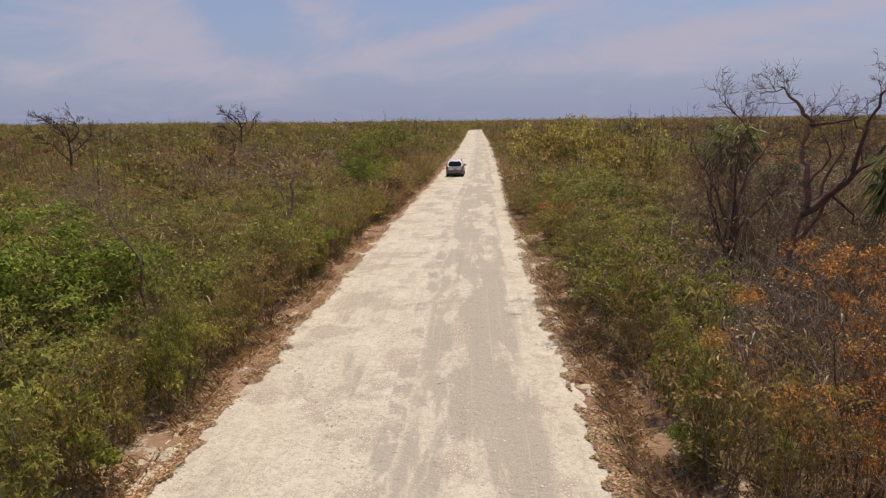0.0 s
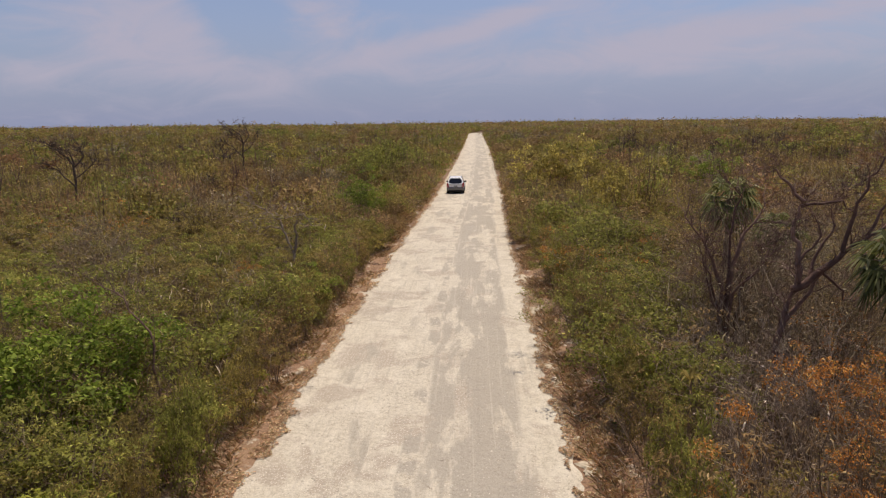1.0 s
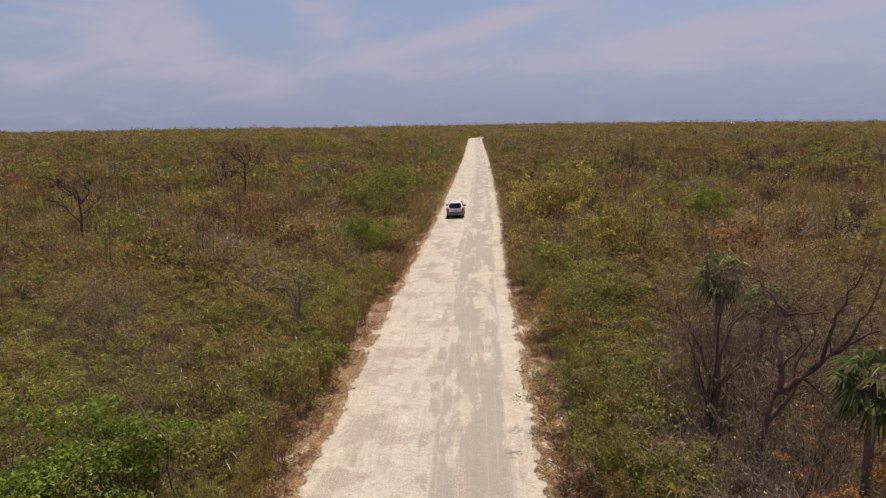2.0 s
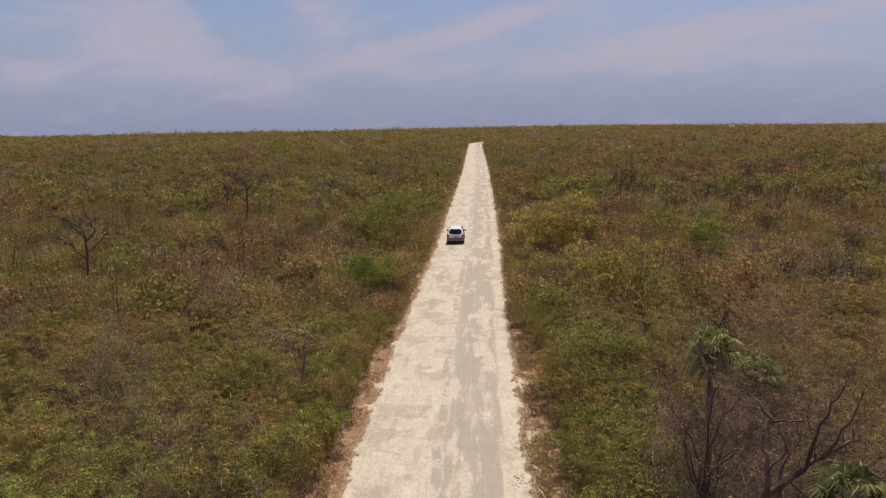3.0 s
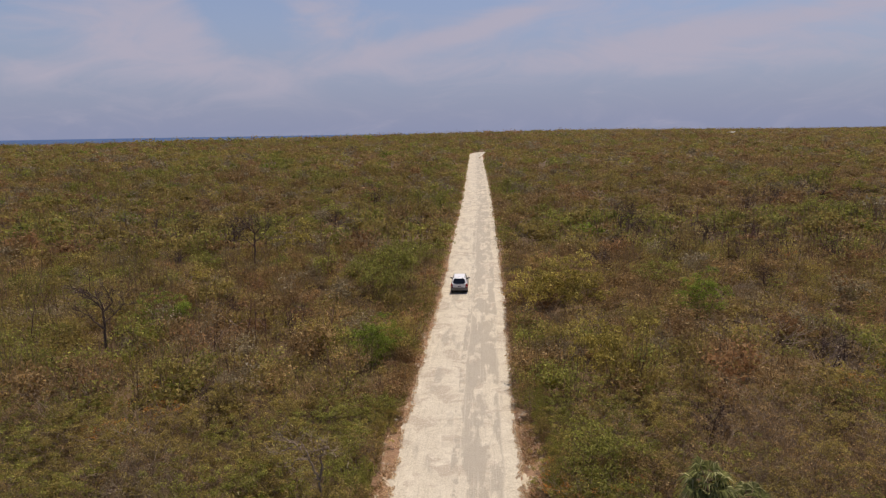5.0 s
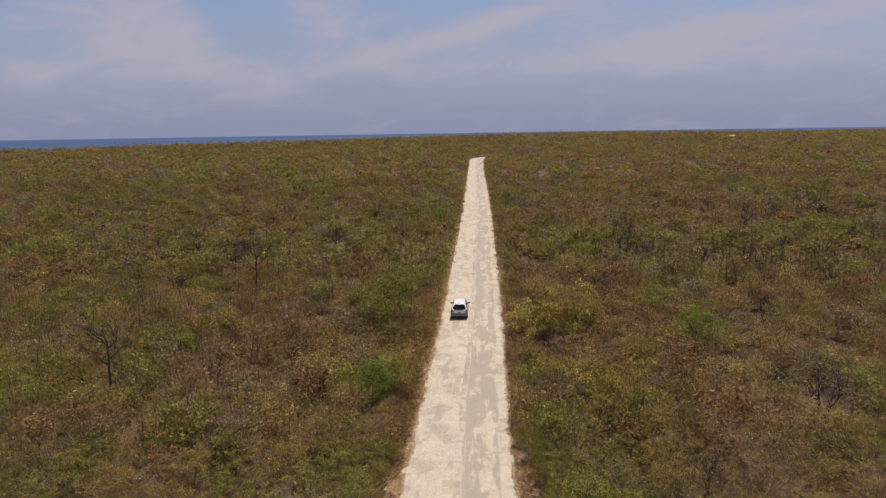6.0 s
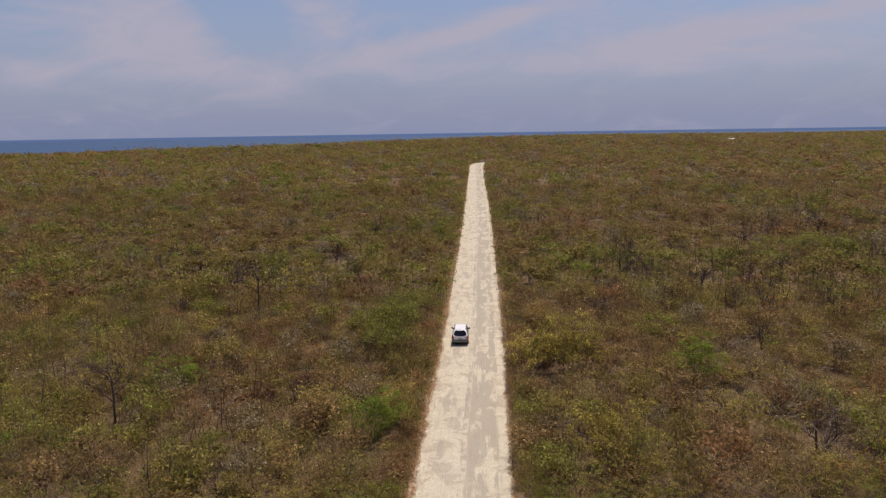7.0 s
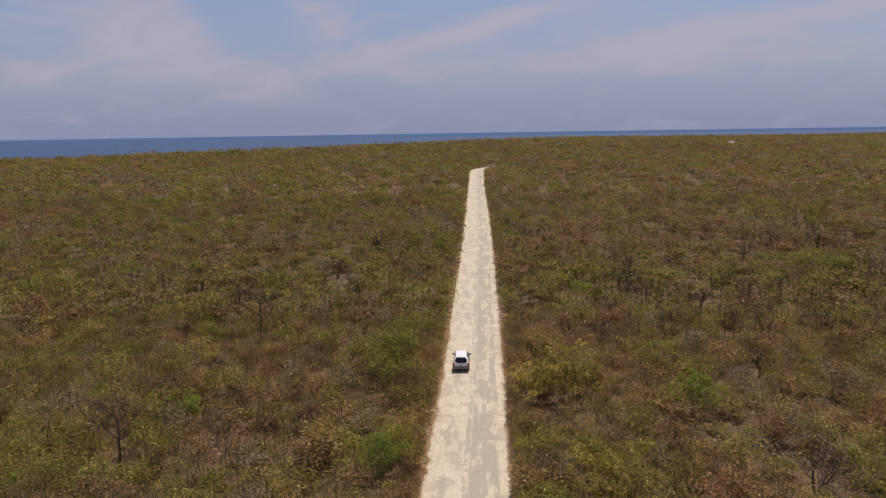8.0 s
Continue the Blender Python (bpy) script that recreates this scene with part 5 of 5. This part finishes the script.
def make_stones():
    rng = np.random.default_rng(21)
    meshes = [rock_mesh("stone", i, 0.35 + 0.1 * (i % 3)) for i in range(5)]

    def stone(x, y, size, label, turn=0.0):
        ob = new("stone", meshes[int(rng.integers(5))])
        ob.matrix_basis = pose(x, y, float(land(x, y)) + size * 0.12, 0, 0, turn) @ Matrix.Diagonal((size, size * 0.8, size, 1))
        tagged(ob, label, "stone", "stones on the verges")

    for x, y, s in [(-5.4, 7.8, 0.22), (-5.15, 7.75, 0.16), (-5.6, 8.0, 0.13), (-4.2, 16.4, 0.13), (-4.35, 16.9, 0.11), (-3.4, 34.0, 0.2), (-5.0, 8.5, 0.1)]:
        stone(x, y, s, "pale limestone lump at the road's edge", rng.uniform(0, 360))
    for i in range(44):
        y = 8 + 50 * rng.uniform(0, 1) ** 1.3
        side = 1 if rng.uniform() < 0.7 else -1
        stone(float(middle(y)) + side * (HALF + rng.uniform(0.1, 1.0)), y, rng.uniform(0.05, 0.13), "small pale limestone piece lying in leaf litter", rng.uniform(0, 360))
    # broken limestone at the road's edge
    r = Wood(78)
    for i in range(420):
        side, yc, spread = ((-1, 9.3, 0.9), (1, 15.2, 1.2), (1, 11.8, 0.8), (-1, 16.6, 0.6), (1, 19.5, 1.0))[i % 5]
        y = yc + r.rng.normal(0, spread)
        x = float(middle(y)) + side * (road_edge(side, y) + 0.25 + abs(r.rng.normal(0, 0.3)))
        s = r.rng.uniform(0.025, 0.075)
        a = r.rng.uniform(0, 6.28)
        q = CHIP * s * r.rng.uniform(0.6, 1.4, 3) * (1, 1, 0.6)
        z = float(land(x, y)) + 0.03
        r.add(np.stack([q[:, 0] * math.cos(a) - q[:, 1] * math.sin(a) + x, q[:, 0] * math.sin(a) + q[:, 1] * math.cos(a) + y, q[:, 2] + z], 1), CHIP_FACES, 0)
    V, Q, S = r.arrays()
    tagged(new("rubble", mesh_of("rubble", V, Q, [STONE])), "broken pale limestone rubble at the road's edge", "rubble", kind="stuff")
    # loose gravel on the road
    w = Wood(77)
    base = CHIP
    quads = CHIP_FACES
    n = 17000
    ys = 7 + 30 * w.rng.uniform(0, 1, n) ** 1.5
    os = np.where(np.arange(n) % 2 == 0, w.rng.uniform(-1, 1, n) * HALF * 0.97, w.rng.normal(-0.4, 1.1, n))
    for y, o in zip(ys, os):
        x = float(middle(y)) + o
        if abs(o) < HALF - 0.4 and noise.noise((x * 0.6, y * 0.35, 5.0)) < -0.08:
            continue
        s = 0.009 + 0.022 * w.rng.uniform() ** 3.5
        a = w.rng.uniform(0, 6.28)
        c, d = math.cos(a), math.sin(a)
        r = base * s * w.rng.uniform(0.7, 1.3, 3)
        z = float(land(x, y)) + 0.024 + 0.05 * max(0.0, 1 - (o / HALF) ** 2) - 0.02 * (math.exp(-((o - 1.9) / 0.3) ** 2) + math.exp(-((o - 0.45) / 0.3) ** 2))
        w.add(np.stack([r[:, 0] * c - r[:, 1] * d + x, r[:, 0] * d + r[:, 1] * c + y, r[:, 2] + z], 1), quads, 0)
    V, Q, S = w.arrays()
    tagged(new("gravel", mesh_of("gravel", V, Q, [STONE])), "loose pale limestone gravel on the road", "gravel", kind="stuff")


make_verges(), make_stones()


# ---- car ----
PAINT = plain("white_car_paint", (0.86, 0.845, 0.84), 0.3, 0.0, 0.03, 6.0, 0.3)
CLAD = plain("grey_bumper_plastic", (0.19, 0.185, 0.18), 0.5, 0.0, 0.15, 30.0)
BLACK = plain("black_trim", (0.018, 0.018, 0.02), 0.45, 0.0, 0.2, 30.0)
TYRE = plain("tyre_rubber", (0.03, 0.029, 0.028), 0.8, 0.0, 0.4, 25.0)
ALLOY = plain("alloy_rim", (0.5, 0.5, 0.5), 0.35, 0.8, 0.15, 30.0)
CHROME = plain("chrome", (0.7, 0.7, 0.7), 0.15, 1.0, 0.05, 30.0)
RED = plain("red_lamp_lens", (0.42, 0.012, 0.018), 0.15, 0.0, 0.25, 22.0, 0.8)
CLEAR = plain("clear_lamp_lens", (0.75, 0.72, 0.72), 0.15, 0.0, 0.1, 22.0, 0.8)
PLATE = plain("number_plate_white", (0.62, 0.62, 0.60), 0.4, 0.0, 0.1, 20.0)
INK = plain("plate_ink", (0.08, 0.08, 0.10), 0.5, 0.0, 0.1, 20.0)


def glass(name, tint, dark):
    m, t, b = material(name)
    b.inputs["Base Color"].default_value = (*tint, 1)
    b.inputs["Roughness"].default_value = 0.04
    b.inputs["Transmission Weight"].default_value = dark
    b.inputs["IOR"].default_value = 1.45
    return m


DARK_GLASS, SIDE_GLASS = glass("privacy_glass", (0.010, 0.012, 0.018), 0.0), glass("side_glass", (0.25, 0.27, 0.27), 0.6)


def part(name, bm, mt, parent, label=""):
    me = bpy.data.meshes.new(name)
    bm.normal_update()
    bm.to_mesh(me)
    bm.free()
    me.materials.append(mt)
    lean = np.zeros((len(me.vertices), 3))
    for p in me.polygons:
        p.use_smooth = True
        for v in p.vertices:
            lean[v] += np.array(p.normal) * p.area
    lean /= np.linalg.norm(lean, axis=1)[:, None] + 1e-12
    me.normals_split_custom_set_from_vertices([tuple(n) for n in lean])
    ob = new(name, me)
    ob.parent = parent
    if label:
        ob["label"] = label
    return ob


def box(size, at, bevel=0.02, segments=2, turn=(0, 0, 0)):
    bm = bmesh.new()
    bmesh.ops.create_cube(bm, size=1.0)
    bmesh.ops.scale(bm, vec=size, verts=bm.verts)
    if bevel:
        bmesh.ops.bevel(bm, geom=list(bm.edges), offset=bevel, segments=segments, affect="EDGES", profile=0.5)
    bmesh.ops.transform(bm, matrix=pose(*at, *turn), verts=bm.verts)
    return bm


def lathe(profile, at, segments=28):
    """Turns (radius, x) pairs round the x axis."""
    bm = bmesh.new()
    rings = []
    for r, x in profile:
        rings.append([bm.verts.new((x + at[0], at[1] + r * math.cos(2 * math.pi * k / segments), at[2] + r * math.sin(2 * math.pi * k / segments))) for k in range(segments)])
    for a, b in zip(rings, rings[1:]):
        for k in range(segments):
            bm.faces.new((a[k], a[(k + 1) % segments], b[(k + 1) % segments], b[k]))
    bmesh.ops.recalc_face_normals(bm, faces=bm.faces)
    return bm


TOP_Y = [0.0, 0.05, 0.13, 0.30, 0.46, 0.62, 0.95, 1.6, 2.2, 2.55, 2.85, 3.22, 3.34, 3.9, 4.15, 4.28, 4.33]
TOP_Z = [0.96, 1.03, 1.12, 1.34, 1.545, 1.615, 1.645, 1.665, 1.645, 1.58, 1.39, 1.13, 1.08, 1.0, 0.93, 0.82, 0.66]
NARROW = [0.90, 0.945, 0.965, 0.985, 0.995, 1, 1, 1, 1, 1, 1, 1, 1, 0.985, 0.95, 0.88, 0.78]


def flank(z):
    """Half width of the car's side at a height."""
    return float(np.interp(z, [0.22, 0.34, 0.55, 0.75, 0.95, 1.02, 1.30, 1.56, 1.66], [0.80, 0.86, 0.885, 0.895, 0.88, 0.865, 0.76, 0.655, 0.60]))


def roof_at(y):
    return float(np.interp(y, TOP_Y, TOP_Z))


def body_shell():
    bm = bmesh.new()
    rings = []
    ys = sorted(set(TOP_Y + list(np.linspace(0.7, 4.2, 24).round(3))))
    for y in ys:
        top, nar = roof_at(y), float(np.interp(y, TOP_Y, NARROW))
        half = []
        low = float(np.interp(y, [0, 0.5, 3.9, 4.33], [0.46, 0.27, 0.27, 0.42]))
        edge = min(0.10, (top - 0.3) * 0.3)
        for k in range(13):
            z = low + (top - edge - low) * k / 12
            half.append((flank(z) * nar, z))
        w = flank(top - edge) * nar
        for k in range(1, 6):
            a = k / 5 * math.pi / 2
            half.append((w - edge * 1.25 * (1 - math.cos(a)), top - edge + edge * math.sin(a)))
        inner = half[-1][0]
        for f in (0.66, 0.33, 0.0):
            half.append((inner * f, top + 0.012 * (1 - f * f)))
        ring = [(x, z) for x, z in half] + [(-x, z) for x, z in half[-2::-1]]
        rings.append([bm.verts.new((x, y, z)) for x, z in ring])
    for a, b in zip(rings, rings[1:]):
        for k in range(len(a) - 1):
            bm.faces.new((a[k], b[k], b[k + 1], a[k + 1]))
        bm.faces.new((a[-1], b[-1], b[0], a[0]))
    bm.faces.new(rings[0]), bm.faces.new(list(reversed(rings[-1])))
    bmesh.ops.recalc_face_normals(bm, faces=bm.faces)
    return bm


def patch(outline, surface, depth=0.012):
    """A thin panel that follows a curved surface: outline of (s, t), surface maps (s, t, lift) to a place."""
    bm = bmesh.new()
    out, cen = [], np.mean(outline, axis=0)
    rings = [np.array(outline) * f + cen * (1 - f) for f in (1.0, 1.0, 0.97, 0.7, 0.35)]
    lifts = (-0.01, depth * 0.6, depth, depth, depth)
    vs = [[bm.verts.new(surface(s, t, l)) for s, t in r] for r, l in zip(rings, lifts)]
    mid = bm.verts.new(surface(*cen, depth))
    for a, b in zip(vs, vs[1:]):
        for k in range(len(a)):
            bm.faces.new((a[k - 1], a[k], b[k], b[k - 1]))
    for k in range(len(vs[-1])):
        bm.faces.new((vs[-1][k - 1], vs[-1][k], mid))
    bmesh.ops.recalc_face_normals(bm, faces=bm.faces)
    return bm


def rounded(points, r, n=5):
    """Rounds the corners of an outline."""
    out = []
    pts = [np.array(p, float) for p in points]
    for i, p in enumerate(pts):
        a, b = pts[i - 1] - p, pts[(i + 1) % len(pts)] - p
        ra, rb = min(r, np.linalg.norm(a) * 0.45), min(r, np.linalg.norm(b) * 0.45)
        a, b = p + a / np.linalg.norm(a) * ra, p + b / np.linalg.norm(b) * rb
        for k in range(n + 1):
            t = k / n
            out.append(tuple(a * (1 - t) ** 2 + 2 * p * t * (1 - t) + b * t * t))
    return out


def make_car():
    car = new("car")
    body = part("body", body_shell(), PAINT, car, "white painted body shell")

    def tail(x, z, lift):  # rear window slope
        y = float(np.interp(z, TOP_Z[:6], TOP_Y[:6]))
        return (x, y - lift * 0.8 + 0.05 * (x / 0.7) ** 2 * 0, z + lift * 0.6 + 0.012 * (1 - min(1.0, (x / 0.6) ** 2)))

    def left(y, z, lift):
        return (-(flank(z) + lift), y, z)

    def right(y, z, lift):
        return (flank(z) + lift, y, z)

    rear = part("rear_window", patch(rounded([(-0.53, 1.53), (0.53, 1.53), (0.68, 1.22), (0.62, 1.10), (0.35, 1.035), (-0.35, 1.035), (-0.62, 1.10), (-0.68, 1.22)], 0.09), tail, 0.014), DARK_GLASS, body, "dark tinted rear window")
    part("wiper", box((0.55, 0.02, 0.018), (0.06, 0.035, 1.09), 0.006, 1, (0, 4, 0)), BLACK, body, "black rear wiper")
    for x in (-0.36, 0.36):
        part("hinge", box((0.06, 0.09, 0.05), (x, 0.46, 1.575), 0.015, 2, (40, 0, 0)), BLACK, body, "dark tailgate hinge")
    part("washer_nozzle", box((0.02, 0.03, 0.02), (0, 0.54, 1.60), 0.006, 1), BLACK, body)
    part("roof_seam", box((1.02, 0.008, 0.006), (0, 0.62, 1.626), 0.0), BLACK, body)
    part("tailgate_trim", box((0.72, 0.05, 0.055), (0, -0.012, 0.90), 0.018, 3), PAINT, body, "white trim ridge over the plate")
    part("emblem", lathe([(0.001, 0.0), (0.035, 0.0), (0.055, 0.004), (0.06, 0.0), (0.055, -0.006)], (0, 0, 0), 20), CHROME, body, "small oval chrome emblem")
    emblem = car.children_recursive[-1]
    emblem.matrix_local = pose(0, -0.035, 0.935, 0, 0, 90) @ Matrix.Diagonal((1, 1.4, 0.8, 1))
    plate = part("number_plate", box((0.33, 0.014, 0.15), (0.02, -0.01, 0.775), 0.006, 1), PLATE, body, "white number plate")
    for x, w in ((-0.085, 0.1), (0.095, 0.12)):
        part("plate_bar", box((w, 0.006, 0.07), (0.02 + x, -0.019, 0.775), 0.0), INK, plate, "dark bar")
    for z in (0.655, 0.985):
        part("tailgate_seam", box((1.22, 0.006, 0.008), (0, -0.002, z), 0.0), BLACK, body)
    for s in (-1, 1):
        part("tailgate_seam", box((0.008, 0.006, 0.34), (s * 0.615, -0.002, 0.82), 0.0), BLACK, body)
        surf = right if s > 0 else left
        # tail lamps
        bm = bmesh.new()
        rings = []
        for z, a, b, yf in ((0.66, 0.66, 0.855, 0.09), (0.74, 0.655, 0.885, 0.15), (0.86, 0.665, 0.895, 0.18), (0.98, 0.70, 0.885, 0.17), (1.06, 0.75, 0.865, 0.15), (1.12, 0.80, 0.84, 0.14)):
            rings.append([bm.verts.new((s * x, y, z)) for x, y in ((a, 0.05), (a, -0.015), (a + (b - a) * 0.5, -0.02), (b - 0.03, 0.015), (b + 0.012, 0.07), (b + 0.012, yf), (b - 0.05, yf))])
        for p, q in zip(rings, rings[1:]):
            for k in range(7):
                bm.faces.new((p[k], p[(k + 1) % 7], q[(k + 1) % 7], q[k]))
        bm.faces.new(rings[0]), bm.faces.new(rings[-1])
        bmesh.ops.recalc_face_normals(bm, faces=bm.faces)
        lamp = part("tail_lamp", bm, RED, body, "red tail lamp with a pale middle band")
        part("reversing_lens", box((0.13, 0.03, 0.075), (s * 0.755, -0.010, 0.80), 0.012, 2, (0, 0, -s * 6)), CLEAR, lamp, "pale reversing lens")
        # side windows
        for name, pts in (("rear_quarter_window", [(0.42, 1.06), (1.02, 1.03), (1.02, 1.50), (0.80, 1.50)]), ("rear_side_window", [(1.10, 1.03), (1.92, 1.01), (1.92, 1.53), (1.10, 1.52)]),
                          ("front_side_window", [(2.0, 1.01), (2.98, 1.02), (2.60, 1.42), (2.30, 1.53), (2.0, 1.535)])):
            part(name, patch(rounded(pts, 0.05), surf, 0.008), DARK_GLASS if "quarter" in name else SIDE_GLASS if "front" in name else DARK_GLASS, body, "dark side window")
        part("window_trim", patch(rounded([(0.37, 1.03), (3.06, 0.985), (2.62, 1.45), (2.32, 1.565), (0.80, 1.54)], 0.06), surf, 0.003), BLACK, body, "black window surround")
        for y in (1.06, 1.97, 3.02):
            part("door_seam", patch([(y, 0.42), (y + 0.010, 0.42), (y + 0.010, 1.0), (y, 1.0)], surf, 0.003), BLACK, body)
        for y in (1.18, 2.10):
            part("door_handle", box((0.035, 0.19, 0.045), (s * 0.90, y, 0.89), 0.012, 2), BLACK, body, "dark door handle")
        part("side_cladding", patch(rounded([(0.25, 0.28), (4.0, 0.28), (4.0, 0.52), (0.25, 0.55)], 0.04), surf, 0.02), CLAD, body, "grey lower side cladding")
        # mirrors
        mir = part("mirror", box((0.21, 0.13, 0.16), (s * 0.975, 2.80, 1.06), 0.05, 3, (0, 0, s * 8)), BLACK, body, "black door mirror")
        part("mirror_glass", box((0.16, 0.006, 0.115), (s * 0.98, 2.731, 1.06), 0.0, 1, (0, 0, s * 8)), DARK_GLASS, mir, "mirror glass")
        part("mirror_arm", box((0.12, 0.06, 0.05), (s * 0.90, 2.82, 1.02), 0.015, 2), BLACK, mir)
        # roof rails
        rail = Wood(300)
        pts = [(s * 0.615, 0.66, 1.615), (s * 0.612, 0.78, 1.70), (s * 0.605, 1.2, 1.735), (s * 0.60, 1.8, 1.735), (s * 0.60, 2.2, 1.705), (s * 0.605, 2.34, 1.62)]
        rail.tube(pts, [0.03, 0.028, 0.022, 0.022, 0.028, 0.03], 10, 0)
        V, Q, S = rail.arrays()
        ob = new("roof_rail", mesh_of("roof_rail", V, Q, [ALLOY], smooth_faces=True))
        ob.parent, ob["label"] = body, "silver roof rail with dark feet"
        for y, z in ((0.74, 1.655), (2.27, 1.665)):
            part("rail_foot", box((0.075, 0.26, 0.085), (s * 0.612, y, z), 0.03, 3, (-14 if y > 2 else 16, 0, 0)), BLACK, ob, "dark rail foot")
        part("rail_channel", box((0.07, 1.75, 0.02), (s * 0.612, 1.5, 1.637), 0.006, 1), BLACK, body)
    part("windscreen", patch(rounded([(-0.58, 1.55), (0.58, 1.55), (0.74, 1.16), (-0.74, 1.16)], 0.06), lambda x, z, l: (x, float(np.interp(-z, [-v for v in TOP_Z[8:13]], TOP_Y[8:13])) + l * 0.7, z + l * 0.7), 0.012), DARK_GLASS, body, "windscreen")
    part("antenna", lathe([(0.012, 0.0), (0.010, 0.02), (0.005, 0.05), (0.003, 0.13), (0.001, 0.14)], (0, 0, 0), 8), BLACK, body, "short black roof antenna")
    antenna = car.children_recursive[-1]
    antenna = [o for o in car.children_recursive if o.name.startswith("antenna")][-1]
    antenna.matrix_local = pose(0.0, 0.86, 1.645, 0, -62, 0) @ pose(0, 0, 0, 0, 0, 0)
    part("antenna_base", box((0.05, 0.09, 0.03), (0.0, 0.87, 1.648), 0.012, 2), BLACK, antenna)
    # bumpers
    bm = box((1.76, 0.42, 0.30), (0, 0.09, 0.515), 0.07, 4)
    for v in bm.verts:
        v.co.y += 0.13 * max(0.0, abs(v.co.x) - 0.55) ** 1.5 / 0.2 * 0.5
    rear_bumper = part("rear_bumper", bm, CLAD, car, "grey plastic rear bumper")
    part("bumper_step", box((1.3, 0.12, 0.02), (0, -0.06, 0.645), 0.008, 1), CLAD, rear_bumper)
    bm = box((1.66, 0.3, 0.34), (0, 4.22, 0.43), 0.07, 4)
    part("front_bumper", bm, CLAD, car, "grey plastic front bumper")
    part("underside", box((1.5, 3.9, 0.14), (0, 2.15, 0.27), 0.03, 2), BLACK, car)
    part("tow_hook", box((0.05, 0.08, 0.04), (0.3, -0.08, 0.31), 0.012, 2), BLACK, car)
    # wheels
    for s in (-1, 1):
        for y in (0.80, 3.43):
            at = (s * 0.80, y, 0.345)
            wheel = new("wheel")
            wheel.parent = car
            part("tyre", lathe([(0.21, -0.1), (0.30, -0.11), (0.335, -0.095), (0.345, -0.06), (0.345, 0.06), (0.335, 0.095), (0.30, 0.11), (0.21, 0.1)], at), TYRE, wheel, "black tyre")
            part("rim", lathe([(0.215, s * -0.1), (0.215, s * 0.085), (0.19, s * 0.07), (0.06, s * 0.06), (0.05, s * 0.085), (0.001, s * 0.09)], at), ALLOY, wheel, "alloy rim")
            arch = lathe([(0.36, s * 0.02), (0.36, s * 0.105), (0.415, s * 0.112), (0.43, s * 0.09)], at, 32)
            bmesh.ops.delete(arch, geom=[v for v in arch.verts if v.co.z < 0.28], context="VERTS")
            part("wheel_arch", arch, CLAD, body, "grey wheel arch")
            part("arch_liner", lathe([(0.001, s * 0.075), (0.37, s * 0.075)], (at[0], y, 0.36), 28), BLACK, body)
    tagged(car, "white compact SUV with grey bumpers and roof rails on the road", "car")
    x, y = 1.33, 62.3
    car.matrix_basis = pose(x, y, float(land(x, y)) + 0.07, 0, 0, -3.8)


make_car()
